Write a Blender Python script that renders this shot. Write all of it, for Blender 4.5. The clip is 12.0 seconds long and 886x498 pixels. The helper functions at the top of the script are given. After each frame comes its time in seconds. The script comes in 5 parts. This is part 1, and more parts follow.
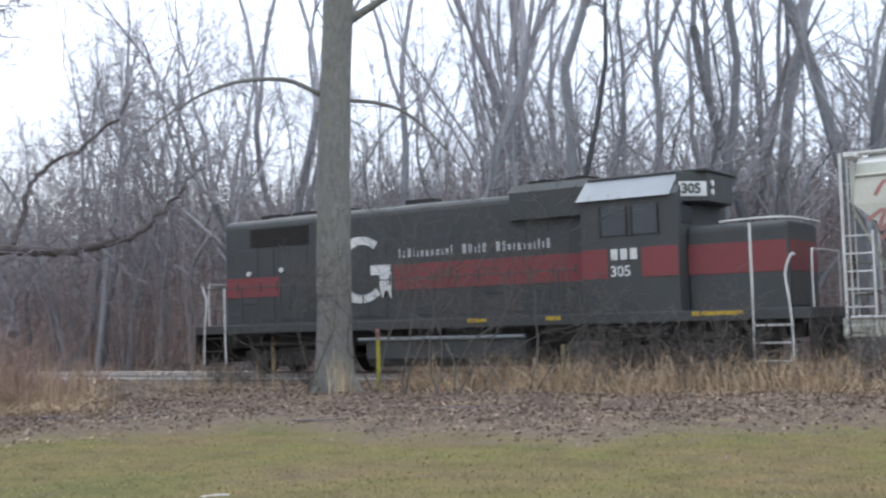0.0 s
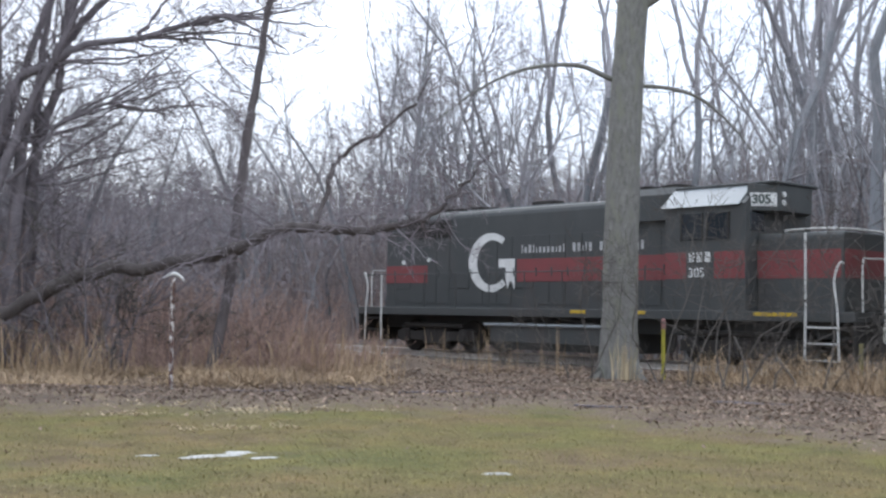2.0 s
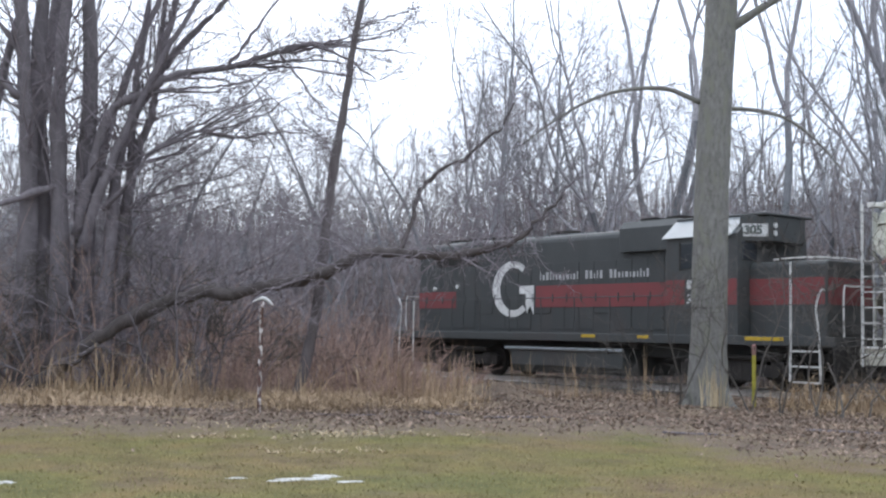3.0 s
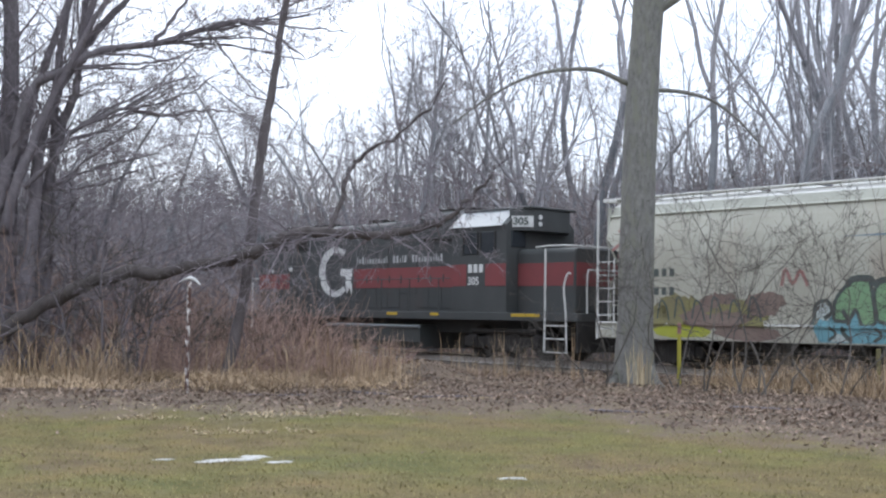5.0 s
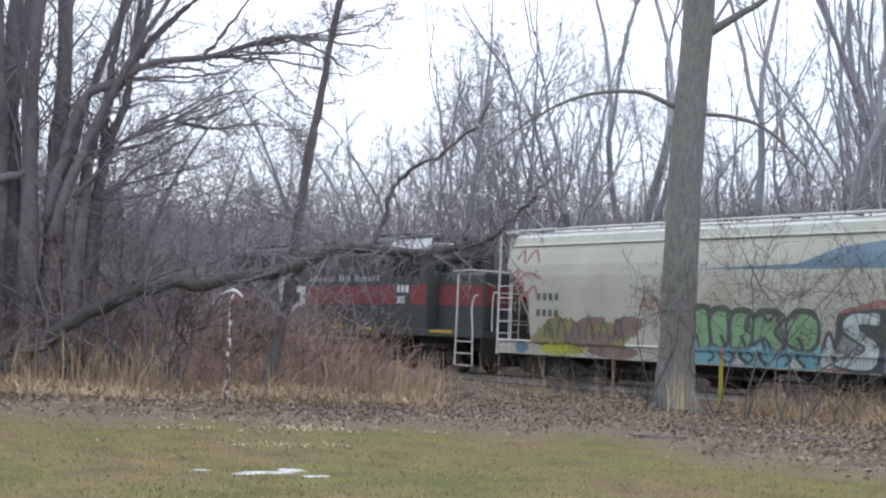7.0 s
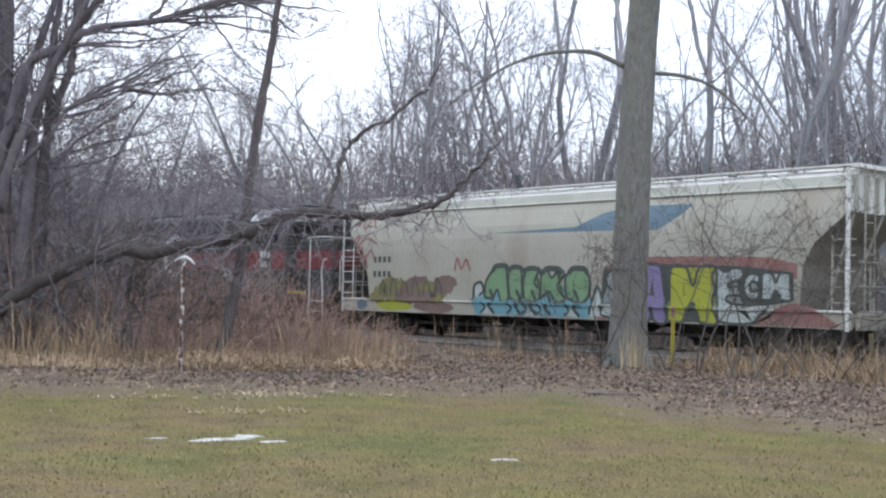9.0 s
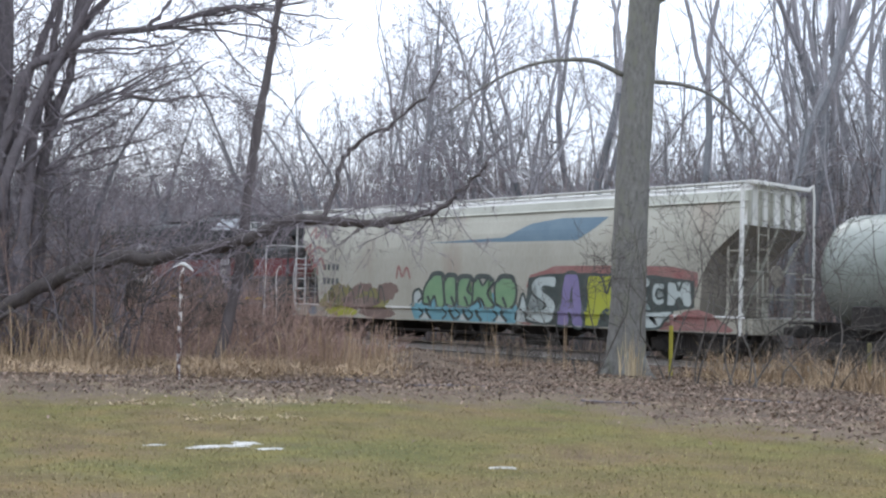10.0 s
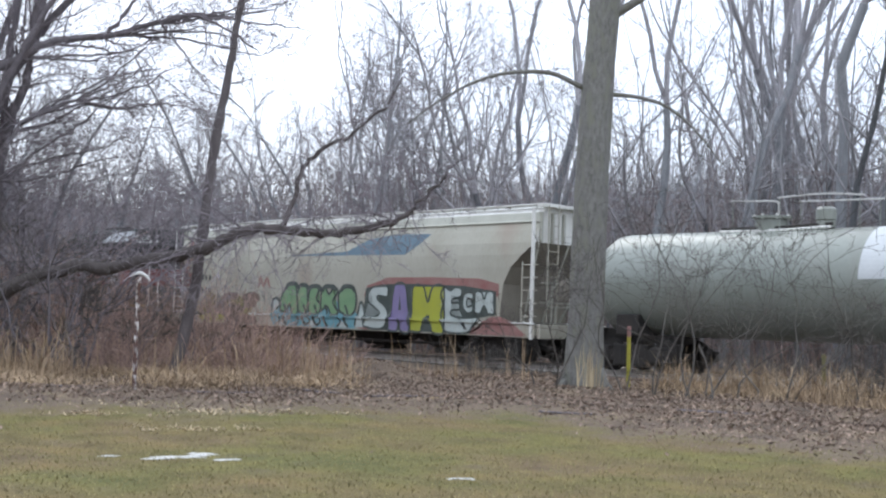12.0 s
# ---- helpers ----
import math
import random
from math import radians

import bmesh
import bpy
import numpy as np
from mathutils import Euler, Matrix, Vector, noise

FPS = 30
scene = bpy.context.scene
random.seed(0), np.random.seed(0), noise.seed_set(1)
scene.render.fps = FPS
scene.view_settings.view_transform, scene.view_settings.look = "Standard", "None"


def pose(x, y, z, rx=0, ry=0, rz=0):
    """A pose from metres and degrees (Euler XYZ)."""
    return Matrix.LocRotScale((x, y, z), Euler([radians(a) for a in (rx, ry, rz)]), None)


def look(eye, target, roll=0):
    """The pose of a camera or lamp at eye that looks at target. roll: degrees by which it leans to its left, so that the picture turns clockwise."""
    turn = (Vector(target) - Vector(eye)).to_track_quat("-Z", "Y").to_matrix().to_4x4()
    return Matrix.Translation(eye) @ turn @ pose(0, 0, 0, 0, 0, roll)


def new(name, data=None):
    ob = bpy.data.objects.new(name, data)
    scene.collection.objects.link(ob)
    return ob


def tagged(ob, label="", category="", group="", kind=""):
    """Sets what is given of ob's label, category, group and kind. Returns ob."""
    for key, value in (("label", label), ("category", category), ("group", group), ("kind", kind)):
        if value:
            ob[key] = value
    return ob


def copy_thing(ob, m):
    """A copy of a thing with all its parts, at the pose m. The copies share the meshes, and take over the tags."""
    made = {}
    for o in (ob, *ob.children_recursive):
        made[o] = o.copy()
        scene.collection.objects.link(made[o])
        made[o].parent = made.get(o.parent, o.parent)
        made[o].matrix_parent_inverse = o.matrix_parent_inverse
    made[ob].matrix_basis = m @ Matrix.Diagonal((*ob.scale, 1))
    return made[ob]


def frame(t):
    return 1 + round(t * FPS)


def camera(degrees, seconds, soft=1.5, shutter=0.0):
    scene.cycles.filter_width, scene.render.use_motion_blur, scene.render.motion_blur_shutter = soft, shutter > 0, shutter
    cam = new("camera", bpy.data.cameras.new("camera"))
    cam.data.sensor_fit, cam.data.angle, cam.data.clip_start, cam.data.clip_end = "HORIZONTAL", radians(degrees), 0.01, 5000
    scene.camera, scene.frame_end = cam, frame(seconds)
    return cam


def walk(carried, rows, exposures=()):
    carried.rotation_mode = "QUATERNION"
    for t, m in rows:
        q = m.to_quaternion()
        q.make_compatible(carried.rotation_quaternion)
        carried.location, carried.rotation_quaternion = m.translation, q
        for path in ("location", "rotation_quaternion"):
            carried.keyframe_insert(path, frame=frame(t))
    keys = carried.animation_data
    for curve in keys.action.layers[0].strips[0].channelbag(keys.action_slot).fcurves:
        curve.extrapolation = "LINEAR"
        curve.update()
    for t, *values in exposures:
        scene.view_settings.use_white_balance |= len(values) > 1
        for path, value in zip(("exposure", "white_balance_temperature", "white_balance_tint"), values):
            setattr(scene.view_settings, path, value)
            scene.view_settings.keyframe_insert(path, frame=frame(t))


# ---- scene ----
EYE = 1.49
RAIL = 0.20            # top of rail above the lawn
TRACK_Y = 25.9         # centre of the track
cam = camera(41.15, 12.0, soft=2.3, shutter=0.2)
TURN = 34.08           # the track runs along x


def aim(yaw, pitch, roll):
    return pose(0, 0, EYE, 0, 0, yaw + TURN) @ pose(0, 0, 0, pitch) @ pose(0, 0, 0, 0, roll) @ pose(0, 0, 0, 90)


# seconds, yaw, pitch, roll of the hand-held camera
PATH = [
    (0.0, 0.02, 3.59, 1.74), (0.1, 1.79, 3.42, 1.5), (0.2, 3.72, 3.05, 1.28), (0.3, 3.84, 3.6, 1.0), (0.4, 3.65, 2.1, 0.8),
    (0.5, 3.23, 2.54, 0.58), (0.6, 1.45, 1.48, 0.2), (0.7, 3.68, 1.34, 0.6), (0.8, 5.75, 3.06, 0.6), (0.9, 8.63, 2.86, 0.6),
    (1.0, 10.6, 1.18, 0.6), (1.1, 13.4, 0.56, 0.5), (1.2, 13.39, 0.26, 0.36), (1.3, 12.39, 0.89, 0.25), (1.4, 11.5, 2.3, 0.08),
    (1.5, 8.92, 1.85, -0.03), (2.0, 13.92, 3.01, -0.85), (2.5, 16.46, 4.31, -1.55), (3.0, 18.1, 4.14, -1.05),
    (3.5, 19.77, 3.51, -1.05), (3.7, 16.52, 3.03, 1.1), (5.3, 14.56, 3.25, -1.0), (5.5, 14.65, 3.19, -1.2), (6.0, 15.63, 3.68, -1.79),
    (6.5, 16.44, 3.88, -2.17), (7.0, 16.74, 4.05, -2.52), (7.2, 16.83, 4.05, -2.44), (8.8, 14.44, 2.44, -1.28), (9.0, 14.39, 2.32, -1.36),
    (9.5, 14.32, 2.3, -1.24), (10.0, 14.33, 2.69, -1.57), (10.5, 13.77, 3.24, -1.85), (11.0, 12.68, 3.04, -1.65),
    (11.5, 12.43, 2.96, -1.58), (12.0, 12.37, 3.26, -1.8),
]
walk(cam, [(t, aim(y, p, r)) for t, y, p, r in PATH], exposures=[(0.0, 0.06, 6300, 9), (12.0, 0.06, 6300, 9)])

# ---- overcast daylight ----
world = bpy.data.worlds.new("overcast_sky")
scene.world = world
world.use_nodes = True
wn, wl = world.node_tree.nodes, world.node_tree.links
wn.clear()
w_out, w_bg = wn.new("ShaderNodeOutputWorld"), wn.new("ShaderNodeBackground")
w_sky, w_coord = wn.new("ShaderNodeTexSky"), wn.new("ShaderNodeTexCoord")
w_sky.sky_type, w_sky.sun_disc = "NISHITA", False
w_sky.sun_elevation, w_sky.sun_rotation = radians(38), radians(-60)
w_sep, w_ramp, w_noise = wn.new("ShaderNodeSeparateXYZ"), wn.new("ShaderNodeValToRGB"), wn.new("ShaderNodeTexNoise")
w_noise.inputs["Scale"].default_value, w_noise.inputs["Detail"].default_value = 2.2, 3
w_ramp.color_ramp.elements[0].position, w_ramp.color_ramp.elements[0].color = 0.0, (0.765, 0.825, 0.975, 1)
w_ramp.color_ramp.elements[1].position, w_ramp.color_ramp.elements[1].color = 1.0, (0.92, 0.975, 1.065, 1)
mid = w_ramp.color_ramp.elements.new(0.22)
mid.color = (0.86, 0.905, 1.025, 1)
w_add, w_scale, w_mul = wn.new("ShaderNodeMix"), wn.new("ShaderNodeMath"), wn.new("ShaderNodeVectorMath")
w_grow, w_mot = wn.new("ShaderNodeMath"), wn.new("ShaderNodeMath")
# brightness of the cloud deck: about 1 at the horizon, over 2 overhead
w_grow.operation = "MULTIPLY_ADD"
w_grow.inputs[1].default_value, w_grow.inputs[2].default_value = 1.35, 0.92
w_mot.operation = "MULTIPLY_ADD"
w_mot.inputs[1].default_value, w_mot.inputs[2].default_value = 0.22, 0.89
w_scale.operation = "MULTIPLY"
w_mul.operation = "SCALE"
w_add.data_type, w_add.blend_type = "RGBA", "ADD"
w_add.inputs[0].default_value = 0.05
wl.new(w_coord.outputs["Generated"], w_sep.inputs[0])
wl.new(w_coord.outputs["Generated"], w_noise.inputs["Vector"])
wl.new(w_sep.outputs[2], w_ramp.inputs[0])
wl.new(w_sep.outputs[2], w_grow.inputs[0])
wl.new(w_noise.outputs[0], w_mot.inputs[0])
wl.new(w_grow.outputs[0], w_scale.inputs[0])
wl.new(w_mot.outputs[0], w_scale.inputs[1])
wl.new(w_ramp.outputs[0], w_mul.inputs[0])
wl.new(w_scale.outputs[0], w_mul.inputs["Scale"])
wl.new(w_mul.outputs[0], w_add.inputs[6])
wl.new(w_sky.outputs[0], w_add.inputs[7])
wl.new(w_add.outputs[2], w_bg.inputs[0])
w_bg.inputs[1].default_value = 1.0
wl.new(w_bg.outputs[0], w_out.inputs[0])
sun = new("sun", bpy.data.lights.new("sun", "SUN"))
sun.data.energy, sun.data.angle, sun.data.color = 0.7, radians(25), (1.0, 0.97, 0.93)
sun.matrix_world = look((-20, 12, 18.5), (0, 0, 0))

# ---- materials ----
def mat(name, a, b=None, scale=6.0, fine=60.0, rough=0.8, metal=0.0, bump=0.0, spread=0.0, island=False, stain=None, stain_at=0.62,
        stretch=(1, 1, 1), gloss=0.3):
    """Two-scale procedural surface: a and b mixed by a broad and a fine noise, an optional stain colour, per-object variation."""
    m = bpy.data.materials.new(name)
    m.use_nodes = True
    n, l = m.node_tree.nodes, m.node_tree.links
    bs = n["Principled BSDF"]
    b = b or tuple(c * 0.7 for c in a)
    co, mp = n.new("ShaderNodeTexCoord"), n.new("ShaderNodeMapping")
    mp.inputs["Scale"].default_value = stretch
    l.new(co.outputs["Object"], mp.inputs[0])
    big, small = n.new("ShaderNodeTexNoise"), n.new("ShaderNodeTexNoise")
    big.inputs["Scale"].default_value, big.inputs["Detail"].default_value = scale, 5
    small.inputs["Scale"].default_value, small.inputs["Detail"].default_value = fine, 3
    l.new(mp.outputs[0], big.inputs["Vector"])
    l.new(mp.outputs[0], small.inputs["Vector"])
    avg = n.new("ShaderNodeMath")
    avg.operation = "MULTIPLY_ADD"
    avg.inputs[1].default_value = 0.4
    half = n.new("ShaderNodeMath")
    half.operation = "MULTIPLY"
    half.inputs[1].default_value = 0.6
    l.new(big.outputs[0], half.inputs[0])
    l.new(small.outputs[0], avg.inputs[0])
    l.new(half.outputs[0], avg.inputs[2])
    rng = n.new("ShaderNodeMapRange")
    rng.inputs[1].default_value, rng.inputs[2].default_value = 0.34, 0.66
    l.new(avg.outputs[0], rng.inputs[0])
    mix = n.new("ShaderNodeMix")
    mix.data_type = "RGBA"
    mix.inputs[6].default_value, mix.inputs[7].default_value = (*a, 1), (*b, 1)
    l.new(rng.outputs[0], mix.inputs[0])
    colour = mix.outputs[2]
    if stain:
        st, sr, sm = n.new("ShaderNodeTexNoise"), n.new("ShaderNodeMapRange"), n.new("ShaderNodeMix")
        st.inputs["Scale"].default_value, st.inputs["Detail"].default_value = scale * 0.45, 7
        l.new(mp.outputs[0], st.inputs["Vector"])
        sr.inputs[1].default_value, sr.inputs[2].default_value = stain_at - 0.07, stain_at + 0.09
        l.new(st.outputs[0], sr.inputs[0])
        sm.data_type = "RGBA"
        sm.inputs[7].default_value = (*stain, 1)
        l.new(sr.outputs[0], sm.inputs[0])
        l.new(colour, sm.inputs[6])
        colour = sm.outputs[2]
    if spread:
        ran = n.new("ShaderNodeNewGeometry" if island else "ShaderNodeObjectInfo")
        hs, vr = n.new("ShaderNodeHueSaturation"), n.new("ShaderNodeMapRange")
        vr.inputs[3].default_value, vr.inputs[4].default_value = 1 - spread, 1 + spread
        l.new(ran.outputs["Random Per Island" if island else "Random"], vr.inputs[0])
        l.new(vr.outputs[0], hs.inputs["Value"])
        l.new(colour, hs.inputs["Color"])
        colour = hs.outputs[0]
    l.new(colour, bs.inputs["Base Color"])
    bs.inputs["Roughness"].default_value, bs.inputs["Metallic"].default_value = rough, metal
    bs.inputs["Specular IOR Level"].default_value = gloss
    if bump:
        bp = n.new("ShaderNodeBump")
        bp.inputs["Strength"].default_value, bp.inputs["Distance"].default_value = 0.7, bump
        l.new(avg.outputs[0], bp.inputs["Height"])
        l.new(bp.outputs[0], bs.inputs["Normal"])
    return m


M_BARK = mat("grey_bark", (0.25, 0.245, 0.23), (0.122, 0.118, 0.108), 7, 34, 0.95, bump=0.06, stretch=(2, 2, 0.8), stain=(0.20, 0.20, 0.165), stain_at=0.56)
M_BARK_DARK = mat("dark_bark", (0.205, 0.184, 0.196), (0.13, 0.116, 0.124), 4, 30, 0.95, bump=0.02, stretch=(2, 2, 0.6), spread=0.15)
# woods bark and crown twigs: lightened, with the haze of distance in their colour
M_WOODS = mat("woods_bark", (0.245, 0.252, 0.265), (0.165, 0.17, 0.182), 3, 20, 0.95, spread=0.35, stretch=(2, 2, 0.5))
M_TWIG = mat("twigs", (0.35, 0.34, 0.355), (0.245, 0.235, 0.25), 2, 20, 0.95, spread=0.3, island=True)
M_UNDERWOOD = mat("understorey_stems", (0.285, 0.245, 0.24), (0.195, 0.166, 0.164), 2, 20, 0.95, spread=0.35, island=True)
M_BRAMBLE = mat("brambles", (0.395, 0.275, 0.23), (0.25, 0.178, 0.152), 2, 20, 0.95, spread=0.4, island=True)
M_STRAW = mat("dry_grass", (0.46, 0.34, 0.215), (0.28, 0.205, 0.14), 0.6, 20, 0.9, spread=0.35, island=True)
M_LEAF = mat("dead_leaves", (0.265, 0.198, 0.15), (0.165, 0.122, 0.10), 0.5, 30, 0.85, spread=0.6, island=True)
M_BLADE = mat("lawn_grass", (0.205, 0.19, 0.075), (0.26, 0.205, 0.11), 0.35, 8, 0.8, spread=0.45, island=True)
M_THATCH = mat("bleached_dead_grass", (0.50, 0.41, 0.27), (0.38, 0.30, 0.20), 2, 20, 0.9, spread=0.3, island=True)
M_SNOW = mat("old_snow", (0.58, 0.58, 0.58), (0.25, 0.24, 0.19), 14, 60, 0.6, bump=0.01)
M_BLACK = mat("black_loco_paint", (0.054, 0.058, 0.058), (0.068, 0.071, 0.070), 1.6, 30, 0.5, stain=(0.068, 0.064, 0.062), stain_at=0.6, stretch=(1, 1, 0.5))
M_UNDER = mat("grimy_underframe", (0.028, 0.027, 0.026), (0.046, 0.040, 0.036), 3, 40, 0.9, bump=0.004)
M_RED = mat("faded_red_paint", (0.215, 0.055, 0.058), (0.17, 0.055, 0.056), 1.5, 40, 0.6, stain=(0.16, 0.05, 0.045), stain_at=0.66)
M_WHITE = mat("worn_white_paint", (0.72, 0.72, 0.70), (0.52, 0.52, 0.51), 4, 50, 0.6)
M_RAILS_W = mat("white_handrail_paint", (0.66, 0.66, 0.64), (0.45, 0.44, 0.42), 5, 60, 0.6)
M_ROOFGREY = mat("grey_cab_roof_panel", (0.24, 0.26, 0.275), (0.19, 0.21, 0.22), 2, 30, 0.35, gloss=0.5)
M_YELLOW = mat("yellow_paint", (0.55, 0.38, 0.03), (0.42, 0.27, 0.04), 6, 40, 0.6)
M_POSTY = mat("yellow_marker_plastic", (0.44, 0.40, 0.06), (0.34, 0.31, 0.06), 6, 40, 0.5)
M_GLASS = mat("dark_cab_glass", (0.02, 0.025, 0.03), (0.03, 0.035, 0.04), 2, 10, 0.08, gloss=0.6)
M_HOP = mat("weathered_cream_hopper_paint", (0.44, 0.43, 0.365), (0.36, 0.345, 0.285), 0.9, 18, 0.6, stain=(0.33, 0.27, 0.215), stain_at=0.62, stretch=(1, 1, 0.35))
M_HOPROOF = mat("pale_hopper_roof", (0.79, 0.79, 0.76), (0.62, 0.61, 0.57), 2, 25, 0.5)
M_HOPLEDGE = mat("grey_green_hopper_eave", (0.44, 0.44, 0.38), (0.34, 0.34, 0.29), 2, 25, 0.6)
M_RUST = mat("rust_brown_slope_sheet", (0.30, 0.275, 0.23), (0.215, 0.195, 0.165), 2, 25, 0.85, stain=(0.29, 0.26, 0.225), stain_at=0.63)
M_TANK = mat("grey_green_tank_paint", (0.265, 0.288, 0.256), (0.205, 0.226, 0.20), 0.7, 14, 0.32, stain=(0.23, 0.235, 0.205), stain_at=0.60, stretch=(1, 1, 0.4), gloss=0.6)
M_TANKW = mat("white_tank_panel", (0.56, 0.58, 0.59), (0.48, 0.50, 0.51), 2, 20, 0.45)
M_STEEL = mat("polished_rail_steel", (0.68, 0.66, 0.63), (0.50, 0.46, 0.42), 8, 60, 0.3, metal=0.6, gloss=0.5)
M_TIE = mat("weathered_tie_wood", (0.11, 0.09, 0.075), (0.07, 0.06, 0.05), 6, 60, 0.95, bump=0.005, spread=0.25)
M_STAKE = mat("peeling_rust_pipe", (0.12, 0.065, 0.052), (0.075, 0.05, 0.045), 40, 90, 0.9, stain=(0.66, 0.63, 0.60), stain_at=0.56, stretch=(1, 1, 0.5))
# far woods: the mist is put into this pale grey-blue colour
M_FAR = mat("haze_tinted_far_woods", (0.33, 0.337, 0.368), (0.24, 0.245, 0.27), 0.5, 3.0, 0.95, stretch=(1, 1, 0.25))
M_SAP = mat("dark_twigs", (0.11, 0.099, 0.088), (0.07, 0.062, 0.057), 2, 20, 0.9, spread=0.35, island=True)
M_LTWIG = mat("purple_grey_twigs", (0.25, 0.222, 0.24), (0.17, 0.15, 0.163), 2, 20, 0.9, spread=0.3, island=True)
M_NAME = mat("thin_grey_white_lettering", (0.46, 0.46, 0.46), (0.32, 0.32, 0.32), 4, 50, 0.6)
# slim tree: purple-brown bark darkened, its backlit shade put into the colour
M_SLIMBARK = mat("backlit_purple_brown_bark", (0.15, 0.13, 0.132), (0.09, 0.078, 0.08), 4, 30, 0.95, bump=0.02, stretch=(2, 2, 0.6))
M_WETBARK = mat("wet_dark_bark", (0.11, 0.094, 0.09), (0.064, 0.055, 0.054), 4, 30, 0.9, bump=0.02, stretch=(2, 2, 2))
# sprayed paint
P_BLK = mat("black_spray", (0.06, 0.075, 0.07), (0.10, 0.115, 0.105), 5, 40, 0.6)
P_BLUE = mat("blue_paint", (0.11, 0.17, 0.22), (0.15, 0.215, 0.26), 2, 30, 0.55)
P_GREEN = mat("green_spray", (0.17, 0.30, 0.17), (0.23, 0.35, 0.20), 2, 30, 0.6)
P_TEAL = mat("teal_spray", (0.14, 0.32, 0.38), (0.20, 0.38, 0.43), 2, 30, 0.6)
P_PURPLE = mat("purple_spray", (0.20, 0.17, 0.32), (0.25, 0.215, 0.36), 2, 30, 0.6)
P_LIME = mat("yellow_green_spray", (0.40, 0.42, 0.05), (0.34, 0.36, 0.07), 2, 30, 0.6)
P_PALE = mat("pale_spray", (0.50, 0.55, 0.53), (0.40, 0.45, 0.43), 2, 30, 0.6)
P_RED = mat("red_spray", (0.27, 0.11, 0.105), (0.32, 0.205, 0.18), 2, 30, 0.65)
P_OLIVE = mat("olive_spray", (0.25, 0.235, 0.09), (0.19, 0.165, 0.10), 1.5, 20, 0.65)
P_MAROON = mat("brown_red_spray", (0.185, 0.13, 0.115), (0.235, 0.18, 0.15), 1.5, 20, 0.65)


def ground_material():
    m = bpy.data.materials.new("lawn_and_leaf_litter")
    m.use_nodes = True
    n, l = m.node_tree.nodes, m.node_tree.links
    bs = n["Principled BSDF"]
    co = n.new("ShaderNodeTexCoord")

    def noisy(scale, detail=5):
        t = n.new("ShaderNodeTexNoise")
        t.inputs["Scale"].default_value, t.inputs["Detail"].default_value = scale, detail
        l.new(co.outputs["Object"], t.inputs["Vector"])
        return t.outputs[0]

    def ramp(src, stops):
        r = n.new("ShaderNodeValToRGB")
        el = r.color_ramp.elements
        el[0].position, el[0].color = stops[0][0], (*stops[0][1], 1)
        el[1].position, el[1].color = stops[-1][0], (*stops[-1][1], 1)
        for p, c in stops[1:-1]:
            el.new(p).color = (*c, 1)
        l.new(src, r.inputs[0])
        return r.outputs[0]

    def blend(kind, f, a, b):
        x = n.new("ShaderNodeMix")
        x.data_type, x.blend_type = "RGBA", kind
        if isinstance(f, float):
            x.inputs[0].default_value = f
        else:
            l.new(f, x.inputs[0])
        l.new(a, x.inputs[6])
        l.new(b, x.inputs[7])
        return x.outputs[2]

    lawn = ramp(noisy(0.45, 6), [(0.31, (0.135, 0.097, 0.062)), (0.40, (0.155, 0.118, 0.06)), (0.48, (0.142, 0.116, 0.052)), (0.55, (0.136, 0.124, 0.047)), (0.66, (0.105, 0.106, 0.04))])
    lawn = blend("MULTIPLY", 0.8, lawn, ramp(noisy(1.7, 5), [(0.34, (0.66, 0.66, 0.62)), (0.5, (0.95, 0.95, 0.93)), (0.68, (1.15, 1.08, 0.95))]))
    lawn = blend("MULTIPLY", 0.75, lawn, ramp(noisy(22, 4), [(0.28, (0.62, 0.62, 0.62)), (0.52, (1.0, 1.0, 1.0)), (0.7, (1.2, 1.15, 1.05))]))
    litter = ramp(noisy(1.1, 6), [(0.30, (0.10, 0.079, 0.064)), (0.5, (0.145, 0.113, 0.088)), (0.68, (0.20, 0.157, 0.112))])
    litter = blend("MULTIPLY", 0.9, litter, ramp(noisy(30, 3), [(0.32, (0.35, 0.33, 0.33)), (0.5, (0.95, 0.95, 0.95)), (0.66, (1.4, 1.3, 1.2))]))
    at, ad, mr = n.new("ShaderNodeAttribute"), n.new("ShaderNodeMath"), n.new("ShaderNodeMapRange")
    at.attribute_name = "litter"
    ad.operation = "MULTIPLY_ADD"
    ad.inputs[1].default_value = 0.9
    l.new(noisy(1.6, 7), ad.inputs[0])
    l.new(at.outputs["Fac"], ad.inputs[2])
    mr.inputs[1].default_value, mr.inputs[2].default_value = 0.80, 1.08
    l.new(ad.outputs[0], mr.inputs[0])
    er = n.new("ShaderNodeMapRange")
    er.inputs[1].default_value, er.inputs[2].default_value = 0.50, 0.86
    l.new(ad.outputs[0], er.inputs[0])
    earth = ramp(noisy(2.5, 6), [(0.3, (0.11, 0.086, 0.068)), (0.5, (0.148, 0.115, 0.085)), (0.7, (0.14, 0.124, 0.07))])
    earth = blend("MULTIPLY", 0.6, earth, ramp(noisy(40, 3), [(0.32, (0.6, 0.6, 0.6)), (0.5, (1.0, 1.0, 1.0)), (0.68, (1.4, 1.3, 1.2))]))
    lawn = blend("MIX", er.outputs[0], lawn, earth)
    l.new(blend("MIX", mr.outputs[0], lawn, litter), bs.inputs["Base Color"])
    bs.inputs["Roughness"].default_value = 0.95
    bed = n.new("ShaderNodeAttribute")
    bed.attribute_name = "cinders"
